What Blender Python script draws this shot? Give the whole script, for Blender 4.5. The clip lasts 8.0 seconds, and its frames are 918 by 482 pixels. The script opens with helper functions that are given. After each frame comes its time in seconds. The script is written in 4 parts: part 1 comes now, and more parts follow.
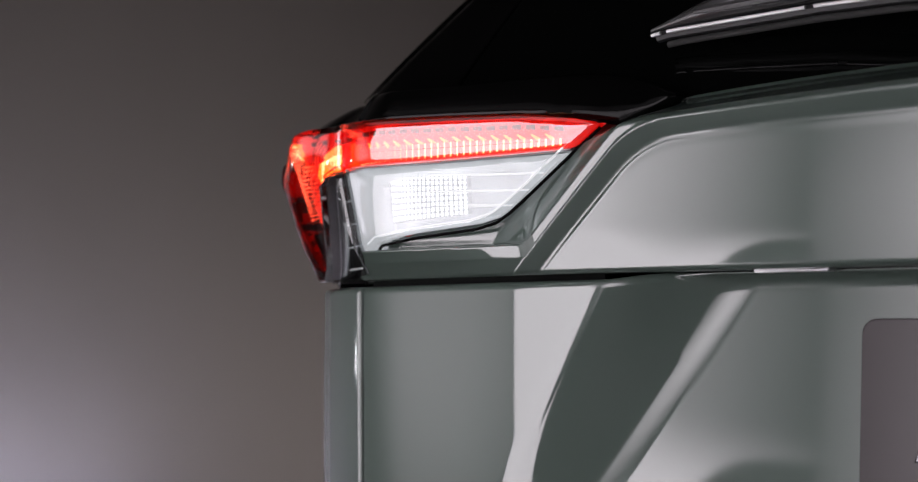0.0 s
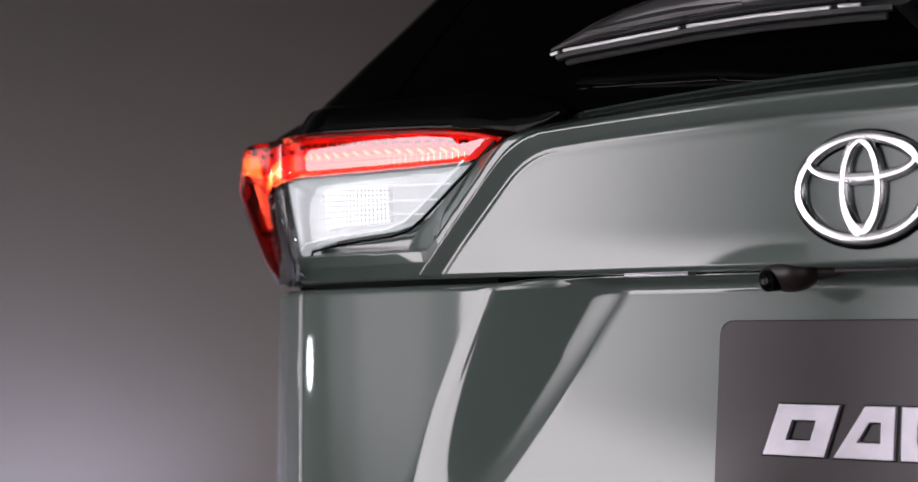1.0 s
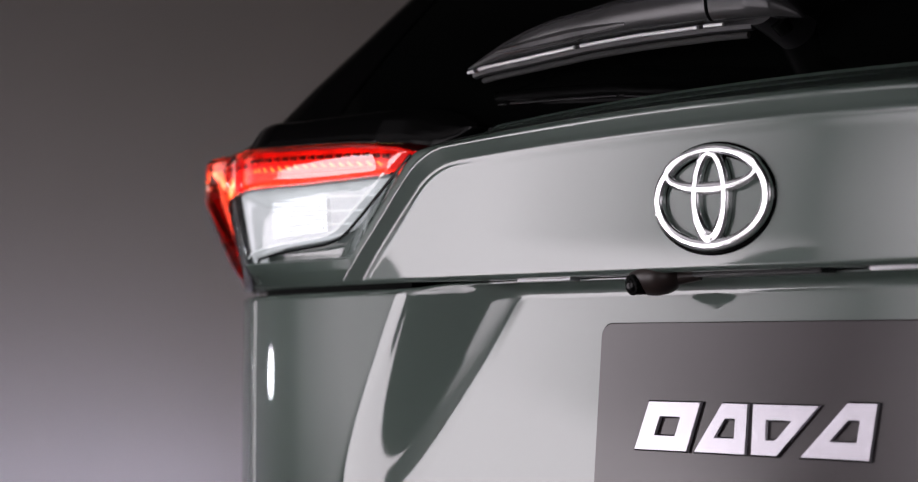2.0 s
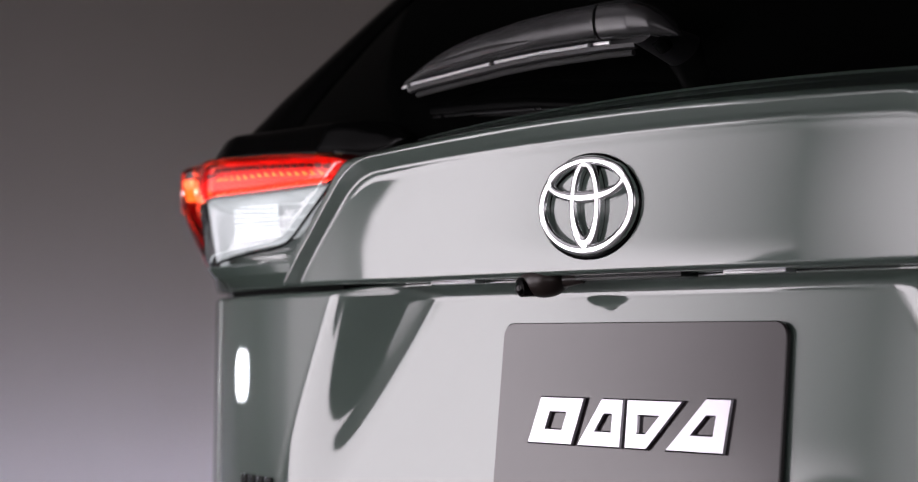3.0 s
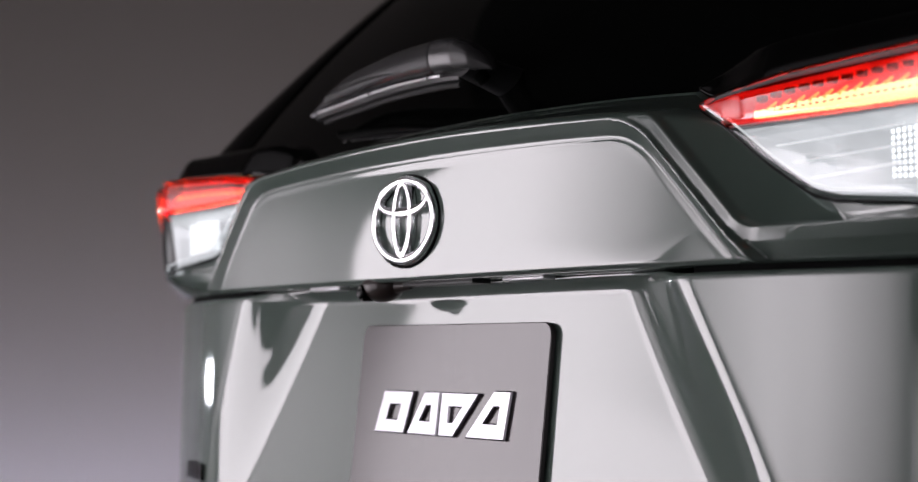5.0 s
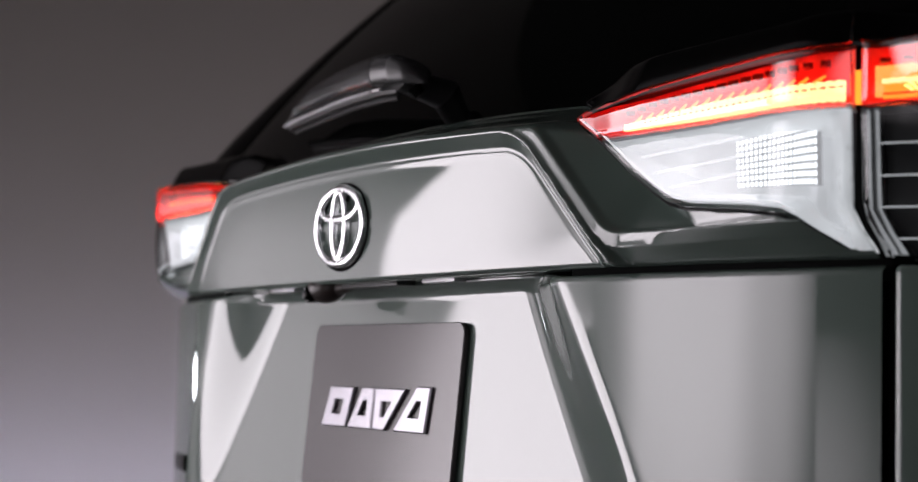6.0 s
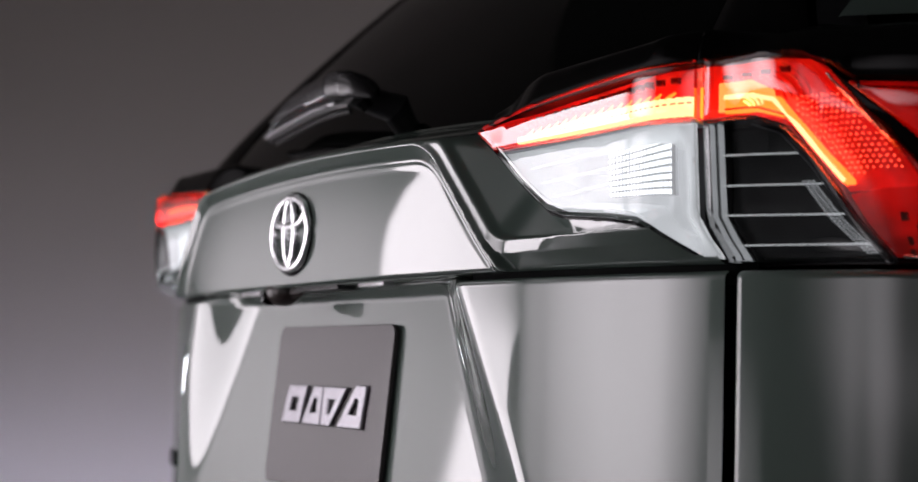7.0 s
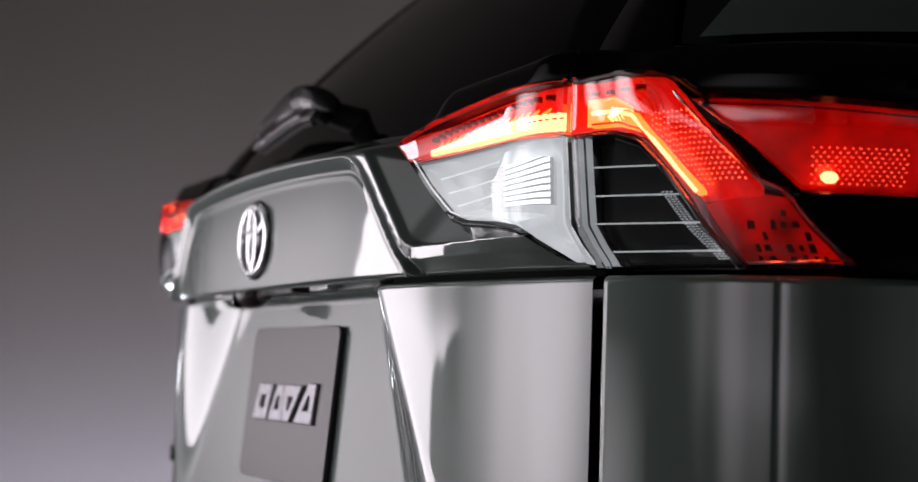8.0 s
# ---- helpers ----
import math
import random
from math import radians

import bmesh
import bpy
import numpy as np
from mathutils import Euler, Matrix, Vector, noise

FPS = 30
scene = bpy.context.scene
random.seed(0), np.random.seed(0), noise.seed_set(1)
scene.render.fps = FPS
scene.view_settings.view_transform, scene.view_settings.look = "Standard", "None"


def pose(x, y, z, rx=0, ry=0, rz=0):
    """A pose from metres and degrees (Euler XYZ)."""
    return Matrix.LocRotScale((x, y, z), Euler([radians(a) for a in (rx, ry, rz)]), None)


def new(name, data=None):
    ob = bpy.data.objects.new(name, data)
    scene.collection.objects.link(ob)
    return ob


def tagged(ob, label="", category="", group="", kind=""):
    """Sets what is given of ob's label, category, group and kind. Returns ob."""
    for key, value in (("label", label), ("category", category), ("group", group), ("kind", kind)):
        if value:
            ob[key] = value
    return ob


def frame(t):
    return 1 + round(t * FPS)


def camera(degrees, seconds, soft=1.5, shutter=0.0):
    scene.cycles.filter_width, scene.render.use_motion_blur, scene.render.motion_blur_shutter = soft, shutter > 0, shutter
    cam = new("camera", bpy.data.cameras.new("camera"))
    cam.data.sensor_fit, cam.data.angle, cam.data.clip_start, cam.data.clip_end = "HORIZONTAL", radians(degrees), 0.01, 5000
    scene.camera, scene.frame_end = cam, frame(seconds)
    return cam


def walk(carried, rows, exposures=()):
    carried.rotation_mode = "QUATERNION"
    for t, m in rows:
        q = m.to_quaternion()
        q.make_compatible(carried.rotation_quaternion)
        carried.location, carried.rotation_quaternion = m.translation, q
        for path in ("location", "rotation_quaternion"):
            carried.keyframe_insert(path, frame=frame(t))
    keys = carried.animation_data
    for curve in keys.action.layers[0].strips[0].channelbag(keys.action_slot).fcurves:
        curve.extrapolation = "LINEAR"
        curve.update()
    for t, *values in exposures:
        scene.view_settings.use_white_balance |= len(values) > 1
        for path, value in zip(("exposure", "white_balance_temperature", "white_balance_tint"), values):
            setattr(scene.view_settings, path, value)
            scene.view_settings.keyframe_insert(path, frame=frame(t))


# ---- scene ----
cam = camera(28.806, 8.0, soft=1.2)
cam.data.dof.use_dof = True
cam.data.dof.focus_distance = 1.54
cam.data.dof.aperture_fstop = 5.3
# seconds, eye, yaw to the left, pitch, roll
PATH = [
    (0.0, 0.4112, -1.3009, 0.9285, 36.574, 2.665, -0.395),
    (0.5, 0.5298, -1.2813, 0.9259, 38.866, 2.760, -0.251),
    (1.0, 0.6441, -1.2558, 0.9220, 41.084, 2.899, -0.165),
    (1.5, 0.7551, -1.2245, 0.9162, 43.260, 3.140, -0.148),
    (3.0, 1.0709, -1.1195, 0.9013, 49.289, 3.627, 0.537),
    (3.5, 1.1719, -1.0787, 0.8955, 51.245, 3.809, 0.723),
    (4.0, 1.2695, -1.0358, 0.8902, 53.143, 3.968, 0.843),
    (4.5, 1.3650, -0.9893, 0.8872, 55.048, 4.064, 0.923),
    (6.0, 1.6450, -0.8360, 0.8876, 60.706, 4.033, 1.222),
    (6.5, 1.7307, -0.7784, 0.8874, 62.585, 4.051, 1.367),
    (7.0, 1.8140, -0.7190, 0.8857, 64.409, 4.134, 1.508),
    (7.5, 1.8970, -0.6577, 0.8850, 66.254, 4.165, 1.687),
    (8.0, 1.9783, -0.5949, 0.8860, 68.076, 4.155, 1.769),
]
walk(cam, [(t, pose(x, y, z, 90 + pitch, 0, yaw) @ pose(0, 0, 0, 0, 0, roll)) for t, x, y, z, yaw, pitch, roll in PATH],
     exposures=[(0.0, 0.0), (1.5, 0.0), (3.5, 0.14), (8.0, 0.14)])

# ---- world ----
world = bpy.data.worlds.new("studio_world")
scene.world = world
world.use_nodes = True
world.node_tree.nodes["Background"].inputs[0].default_value = (0.9, 0.95, 1.0, 1)
world.node_tree.nodes["Background"].inputs[1].default_value = 0.01

SOFTBOX_POWER = 5.2
SIDE_POWER = 0.16
FILL_POWER = 1.2
LAMP_RED = 13.0
REVERSE_POWER = 2.2


# ---- materials ----
def principled(name, color, rough=0.5, metal=0.0, coat=0.0, spec=0.5, emit=None, power=0.0):
    m = bpy.data.materials.new(name)
    m.use_nodes = True
    b = m.node_tree.nodes["Principled BSDF"]
    b.inputs["Base Color"].default_value = (*color, 1)
    b.inputs["Roughness"].default_value = rough
    b.inputs["Metallic"].default_value = metal
    b.inputs["Coat Weight"].default_value = coat
    b.inputs["Coat Roughness"].default_value = 0.05
    b.inputs["Coat IOR"].default_value = 1.8
    b.inputs["Specular IOR Level"].default_value = spec
    if emit:
        b.inputs["Emission Color"].default_value = (*emit, 1)
        b.inputs["Emission Strength"].default_value = power
    return m


def grain(m, color, spread, scale, bump=0.0, bump_scale=400.0, rough=None, rough_spread=0.0):
    """Two-scale colour variation, fine bump and uneven roughness on a principled material."""
    nt = m.node_tree
    b = nt.nodes["Principled BSDF"]
    tc = nt.nodes.new("ShaderNodeTexCoord")
    big, fine = nt.nodes.new("ShaderNodeTexNoise"), nt.nodes.new("ShaderNodeTexNoise")
    big.inputs["Scale"].default_value = scale
    big.inputs["Detail"].default_value = 5
    fine.inputs["Scale"].default_value = bump_scale
    fine.inputs["Detail"].default_value = 3
    nt.links.new(tc.outputs["Object"], big.inputs["Vector"])
    nt.links.new(tc.outputs["Object"], fine.inputs["Vector"])
    add = nt.nodes.new("ShaderNodeMath")
    add.operation = "MULTIPLY_ADD"
    nt.links.new(fine.outputs["Fac"], add.inputs[0])
    add.inputs[1].default_value = 0.4
    nt.links.new(big.outputs["Fac"], add.inputs[2])
    ramp = nt.nodes.new("ShaderNodeValToRGB")
    ramp.color_ramp.elements[0].position, ramp.color_ramp.elements[1].position = 0.4, 1.0
    ramp.color_ramp.elements[0].color = (*[c * (1 - spread) for c in color], 1)
    ramp.color_ramp.elements[1].color = (*[min(1, c * (1 + spread)) for c in color], 1)
    nt.links.new(add.outputs[0], ramp.inputs[0])
    nt.links.new(ramp.outputs[0], b.inputs["Base Color"])
    if bump:
        bp = nt.nodes.new("ShaderNodeBump")
        bp.inputs["Strength"].default_value = bump
        bp.inputs["Distance"].default_value = 0.001
        nt.links.new(fine.outputs["Fac"], bp.inputs["Height"])
        nt.links.new(bp.outputs[0], b.inputs["Normal"])
    if rough is not None:
        mr = nt.nodes.new("ShaderNodeMapRange")
        mr.inputs["To Min"].default_value, mr.inputs["To Max"].default_value = rough - rough_spread, rough + rough_spread
        nt.links.new(big.outputs["Fac"], mr.inputs["Value"])
        nt.links.new(mr.outputs[0], b.inputs["Roughness"])
    return m


def clear_plastic(name, tint, gloss=1.0):
    """A thin moulded lens: tinted see-through plastic with a Fresnel gloss."""
    m = bpy.data.materials.new(name)
    m.use_nodes = True
    nt = m.node_tree
    nt.nodes.clear()
    out = nt.nodes.new("ShaderNodeOutputMaterial")
    mix = nt.nodes.new("ShaderNodeMixShader")
    tr = nt.nodes.new("ShaderNodeBsdfTransparent")
    tr.inputs[0].default_value = (*tint, 1)
    gl = nt.nodes.new("ShaderNodeBsdfGlossy")
    gl.inputs["Roughness"].default_value = 0.03
    gl.inputs["Color"].default_value = (gloss, gloss, gloss, 1)
    fr = nt.nodes.new("ShaderNodeFresnel")
    fr.inputs["IOR"].default_value = 2.1
    nt.links.new(fr.outputs[0], mix.inputs[0])
    nt.links.new(tr.outputs[0], mix.inputs[1])
    nt.links.new(gl.outputs[0], mix.inputs[2])
    nt.links.new(mix.outputs[0], out.inputs[0])
    return m


def glow(name, color, power):
    m = bpy.data.materials.new(name)
    m.use_nodes = True
    nt = m.node_tree
    nt.nodes.clear()
    out, em = nt.nodes.new("ShaderNodeOutputMaterial"), nt.nodes.new("ShaderNodeEmission")
    em.inputs[0].default_value, em.inputs[1].default_value = (*color, 1), power
    nt.links.new(em.outputs[0], out.inputs[0])
    return m


PAINT_COLOR = (0.075, 0.103, 0.089)
PAINT = grain(principled("sage_green_car_paint", PAINT_COLOR, 0.45, 0.08, 1.0, 0.12), PAINT_COLOR, 0.07, 3.0, 0.015, 1500.0)
BLACK_GLOSS = grain(principled("gloss_black_plastic", (0.002, 0.002, 0.002), 0.12, 0, 0.0, 0.12), (0.002, 0.002, 0.002), 0.3, 9.0, 0.0, 600.0, 0.14, 0.05)
BLACK_MATTE = grain(principled("grained_black_plastic", (0.012, 0.012, 0.013), 0.42), (0.012, 0.012, 0.013), 0.25, 12.0, 0.25, 900.0, 0.42, 0.08)
GLASS_DARK = grain(principled("dark_privacy_glass", (0.0012, 0.0013, 0.0012), 0.03, 0, 0, 0.16), (0.0015, 0.0017, 0.0016), 0.3, 4.0)
GAP = principled("shadow_gap_rubber", (0.004, 0.004, 0.004), 0.9, spec=0.1)
CHROME = grain(principled("chrome", (0.86, 0.87, 0.88), 0.15, 1.0), (0.86, 0.87, 0.88), 0.04, 30.0, 0.0, 600.0, 0.16, 0.03)
SILVER = grain(principled("satin_silver_letter", (0.36, 0.35, 0.38), 0.30, 1.0), (0.36, 0.35, 0.38), 0.05, 40.0, 0.03, 900.0, 0.24, 0.05)
PLATE = grain(principled("dark_show_plate", (0.034, 0.027, 0.029), 0.24, 0.0, 0.0, 0.55), (0.034, 0.027, 0.029), 0.10, 9.0, 0.008, 1200.0, 0.15, 0.03)
LENS_RED = clear_plastic("red_lens_plastic", (0.94, 0.13, 0.105), 0.9)
LENS_CLEAR = clear_plastic("clear_lens_plastic", (0.93, 0.94, 0.95), 0.45)
LENS_SMOKE = clear_plastic("smoked_lens_plastic", (0.56, 0.57, 0.58), 0.6)
# own emission stands in for lamp light scattered in bowl, bezels and prism strip
REFLECTOR_GLOW = grain(principled("glowing_silvered_reflector", (0.30, 0.305, 0.315), 0.38, 0.35, emit=(0.94, 0.96, 1.0), power=0.34), (0.30, 0.305, 0.315), 0.10, 25.0, 0.05, 500.0, 0.3, 0.08)
REFLECTOR_WHITE = grain(principled("pale_reflector_plastic", (0.62, 0.62, 0.64), 0.35, 0.3), (0.62, 0.62, 0.64), 0.05, 25.0, 0.05, 500.0)
# weak emission in this base stands in for light scattered between the prisms
REFLECTOR_GAP = grain(principled("dim_glowing_prism_base", (0.50, 0.50, 0.52), 0.4, 0.2, emit=(0.95, 0.97, 1.0), power=0.22), (0.50, 0.50, 0.52), 0.1, 25.0)
SMOKE_GREY = grain(principled("smoked_grey_plastic", (0.060, 0.062, 0.062), 0.35, 0.2), (0.060, 0.062, 0.062), 0.3, 40.0)
DARK_RED = grain(principled("dark_red_slat_plastic", (0.10, 0.006, 0.006), 0.3), (0.10, 0.006, 0.006), 0.2, 30.0)
HOUSING = grain(principled("dark_lamp_housing", (0.035, 0.035, 0.038), 0.35), (0.035, 0.035, 0.038), 0.2, 20.0, 0.05, 700.0)
RED_BODY = grain(principled("red_lamp_plastic", (0.30, 0.012, 0.010), 0.25, emit=(1, 0.02, 0.01), power=0.20), (0.30, 0.012, 0.010), 0.2, 30.0, 0.1, 500.0)
RED_LIT = grain(principled("lit_red_lamp_plastic", (0.5, 0.03, 0.02), 0.3, emit=(1, 0.05, 0.05), power=0.62), (0.5, 0.03, 0.02), 0.15, 30.0, 0.1, 500.0)
LED_BAR = glow("amber_red_led_bar", (1.0, 0.80, 0.42), LAMP_RED * 0.9)
# ribs emit a little, standing in for lamp light caught in them
RIB_GLOW = principled("glowing_clear_rib_plastic", (0.85, 0.86, 0.88), 0.2, emit=(0.95, 0.97, 1.0), power=0.55)
ORANGE = glow("orange_light_guide_glow", (1.0, 0.62, 0.08), 5.0)


def uneven(m, scale, lo, hi):
    """Paints uneven lamp light into moulded plastic: noise for patches and flutes of weaker glow."""
    nt = m.node_tree
    b = nt.nodes["Principled BSDF"]
    tc, no, mr = nt.nodes.new("ShaderNodeTexCoord"), nt.nodes.new("ShaderNodeTexNoise"), nt.nodes.new("ShaderNodeMapRange")
    no.inputs["Scale"].default_value = scale
    no.inputs["Detail"].default_value = 4
    mr.inputs["From Min"].default_value, mr.inputs["From Max"].default_value = 0.32, 0.68
    mr.inputs["To Min"].default_value, mr.inputs["To Max"].default_value = lo, hi
    nt.links.new(tc.outputs["Object"], no.inputs["Vector"])
    nt.links.new(no.outputs["Fac"], mr.inputs["Value"])
    nt.links.new(mr.outputs[0], b.inputs["Emission Strength"])
    return m


uneven(RED_LIT, 28.0, 0.17, 0.62)
uneven(RED_BODY, 34.0, 0.07, 0.34)
uneven(REFLECTOR_GLOW, 40.0, 0.42, 0.52)
BULB_GLOW = glow("bulb_glow", (1.0, 0.72, 0.2), 5.0)
AMBER = glow("amber_edge_glow", (1.0, 0.30, 0.03), 1.6)
LED_DOT = glow("small_red_prism_glow", (1.0, 0.55, 0.3), 4.0)
LED_HOT = glow("hot_led_core", (1.0, 0.75, 0.25), LAMP_RED * 1.5)
REVERSE = glow("white_reversing_light", (0.93, 0.96, 1.0), REVERSE_POWER)
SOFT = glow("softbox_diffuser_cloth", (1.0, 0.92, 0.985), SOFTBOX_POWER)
# glow graded by position to shape its reflections; dimmer towards its upper far end
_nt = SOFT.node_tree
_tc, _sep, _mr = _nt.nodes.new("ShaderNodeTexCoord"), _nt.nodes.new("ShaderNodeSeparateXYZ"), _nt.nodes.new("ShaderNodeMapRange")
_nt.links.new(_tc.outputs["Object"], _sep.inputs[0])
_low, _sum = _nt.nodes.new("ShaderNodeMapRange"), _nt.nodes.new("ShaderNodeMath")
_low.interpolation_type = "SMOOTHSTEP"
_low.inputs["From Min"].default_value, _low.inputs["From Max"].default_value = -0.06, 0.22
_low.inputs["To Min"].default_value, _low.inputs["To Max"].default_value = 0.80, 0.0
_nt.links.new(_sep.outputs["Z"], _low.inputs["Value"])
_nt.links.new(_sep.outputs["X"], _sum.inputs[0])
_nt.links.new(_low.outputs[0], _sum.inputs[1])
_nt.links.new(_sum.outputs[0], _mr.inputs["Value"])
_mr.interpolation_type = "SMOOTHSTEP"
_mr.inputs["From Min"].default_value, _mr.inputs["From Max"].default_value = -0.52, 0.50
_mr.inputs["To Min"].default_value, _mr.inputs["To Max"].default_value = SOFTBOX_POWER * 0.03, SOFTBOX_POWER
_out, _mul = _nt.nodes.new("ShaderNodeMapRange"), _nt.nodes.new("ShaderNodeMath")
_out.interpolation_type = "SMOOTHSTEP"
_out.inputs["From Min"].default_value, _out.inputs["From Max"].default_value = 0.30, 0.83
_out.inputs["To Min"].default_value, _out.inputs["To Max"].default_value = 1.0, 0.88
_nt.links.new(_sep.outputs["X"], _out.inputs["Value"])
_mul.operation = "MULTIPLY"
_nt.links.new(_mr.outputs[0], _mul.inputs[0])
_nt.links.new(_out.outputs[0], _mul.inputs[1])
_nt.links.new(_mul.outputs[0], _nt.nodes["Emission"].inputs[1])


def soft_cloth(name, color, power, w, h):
    """Diffuser cloth with a graded glow, brightest in its middle, to soften its reflected border."""
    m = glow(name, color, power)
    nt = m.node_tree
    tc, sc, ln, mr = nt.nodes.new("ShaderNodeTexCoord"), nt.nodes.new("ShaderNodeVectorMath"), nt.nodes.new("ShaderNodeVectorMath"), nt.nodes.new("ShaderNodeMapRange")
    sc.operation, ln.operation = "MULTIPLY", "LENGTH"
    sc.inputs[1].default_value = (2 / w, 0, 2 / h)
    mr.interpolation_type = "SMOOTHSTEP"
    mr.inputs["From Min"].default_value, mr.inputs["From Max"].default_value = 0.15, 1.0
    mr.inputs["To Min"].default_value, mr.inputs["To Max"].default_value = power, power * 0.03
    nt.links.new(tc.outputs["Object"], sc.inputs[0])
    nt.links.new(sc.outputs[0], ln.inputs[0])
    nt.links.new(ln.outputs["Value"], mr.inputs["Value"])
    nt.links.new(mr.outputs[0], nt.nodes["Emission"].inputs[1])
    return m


# cloths of the unseen fill softboxes added to brighten the paint
SOFT_NARROW = soft_cloth("narrow_fill_cloth", (1.0, 0.92, 0.985), 4.1, 1.42, 2.8)
SOFT_SQUARE = soft_cloth("square_fill_cloth", (1.0, 0.92, 0.985), 1.15, 2.5, 2.3)
SOFT_SIDE = soft_cloth("side_fill_cloth", (1.0, 0.92, 0.985), SIDE_POWER, 4.4, 2.8)
SOFT_LOW = soft_cloth("low_strip_fill_cloth", (1.0, 0.92, 0.985), 1.3, 3.2, 1.1)
SOFT_HIGH = soft_cloth("hung_fill_cloth", (1.0, 0.92, 0.985), 0.58, 5.6, 2.6)
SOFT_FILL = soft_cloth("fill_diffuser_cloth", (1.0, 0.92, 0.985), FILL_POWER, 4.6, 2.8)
# WALLWASH and NEUTRALWASH: lenses of unseen floods added to light the backdrop
WALLWASH = glow("cool_added_wash_lens", (0.74, 0.74, 1.0), 8.4)
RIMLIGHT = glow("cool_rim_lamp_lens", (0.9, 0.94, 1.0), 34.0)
NEUTRALWASH = glow("warm_added_wash_lens", (1.0, 0.905, 0.88), 6.9)
CLOTH = grain(principled("black_softbox_cloth", (0.015, 0.015, 0.015), 0.85), (0.015, 0.015, 0.015), 0.2, 8.0, 0.2, 800.0)
STEEL = grain(principled("black_stand_steel", (0.05, 0.05, 0.05), 0.4, 0.6), (0.05, 0.05, 0.05), 0.2, 12.0)
WALL = grain(principled("warm_grey_backdrop_paint", (0.345, 0.320, 0.310), 0.9, spec=0.1), (0.345, 0.320, 0.310), 0.06, 0.8, 0.1, 120.0)
GREY_WALL = grain(principled("grey_studio_wall_paint", (0.24, 0.24, 0.24), 0.85, spec=0.2), (0.24, 0.24, 0.24), 0.08, 1.0, 0.1, 120.0)
DARK_WALL = grain(principled("dark_studio_wall_paint", (0.045, 0.045, 0.045), 0.85, spec=0.2), (0.045, 0.045, 0.045), 0.1, 1.0, 0.1, 120.0)
FLOOR = grain(principled("grey_studio_floor_resin", (0.11, 0.11, 0.11), 0.35), (0.11, 0.11, 0.11), 0.12, 1.2, 0.05, 90.0, 0.38, 0.1)
RUBBER = grain(principled("tyre_rubber", (0.018, 0.018, 0.018), 0.8), (0.018, 0.018, 0.018), 0.2, 12.0, 0.3, 200.0)


# ---- mesh helpers ----
def obj(name, verts, faces, material, parent=None, label="", smooth=True, sharp=None):
    me = bpy.data.meshes.new(name)
    me.from_pydata([tuple(map(float, v)) for v in verts], [], [tuple(map(int, f)) for f in faces])
    me.materials.append(material)
    me.validate()
    bm = bmesh.new()
    bm.from_mesh(me)
    bmesh.ops.recalc_face_normals(bm, faces=bm.faces)
    if sharp:
        for e in bm.edges:
            if len(e.link_faces) == 2 and e.calc_face_angle(0) > radians(sharp):
                e.smooth = False
    for f in bm.faces:
        f.smooth = smooth
    bm.to_mesh(me)
    bm.free()
    ob = new(name, me)
    if parent:
        ob.parent = parent
    if label:
        tagged(ob, label)
    return ob


def part(name, bm, material, parent=None, label="", smooth=True, sharp=35):
    bm.normal_update()
    for e in bm.edges:
        if len(e.link_faces) == 2 and e.calc_face_angle(0) > radians(sharp):
            e.smooth = False
    for f in bm.faces:
        f.smooth = smooth
    me = bpy.data.meshes.new(name)
    bm.to_mesh(me)
    bm.free()
    me.materials.append(material)
    ob = new(name, me)
    if parent:
        ob.parent = parent
    if label:
        tagged(ob, label)
    return ob


def box(bm, size, m=None, bevel=0.0):
    """Adds a bevelled block of that size, centred, placed by m."""
    made = bmesh.ops.create_cube(bm, size=1.0, matrix=Matrix.Diagonal((*size, 1)))
    vs = made["verts"]
    if bevel:
        es = list({e for v in vs for e in v.link_edges})
        r = bmesh.ops.bevel(bm, geom=es, offset=bevel, segments=2, affect="EDGES", profile=0.6)
        vs = list({v for f in r["faces"] for v in f.verts} | {v for v in vs if v.is_valid})
    if m is not None:
        bmesh.ops.transform(bm, matrix=m, verts=[v for v in vs if v.is_valid])
    return bm


def tube(bm, pts, r, sides=8):
    """A round rod along points; r is a radius or one for each point."""
    rings = []
    for i, p in enumerate(pts):
        p = Vector(p)
        a = Vector(pts[max(i - 1, 0)])
        b = Vector(pts[min(i + 1, len(pts) - 1)])
        q = (b - a).to_track_quat("Z", "Y")
        rr = r[i] if isinstance(r, (list, tuple)) else r
        rings.append([bm.verts.new(p + q @ Vector((rr * math.cos(2 * math.pi * k / sides), rr * math.sin(2 * math.pi * k / sides), 0))) for k in range(sides)])
    for a, b in zip(rings, rings[1:]):
        for k in range(sides):
            bm.faces.new((a[k], a[(k + 1) % sides], b[(k + 1) % sides], b[k]))
    bm.faces.new(rings[0][::-1])
    bm.faces.new(rings[-1])
    return bm


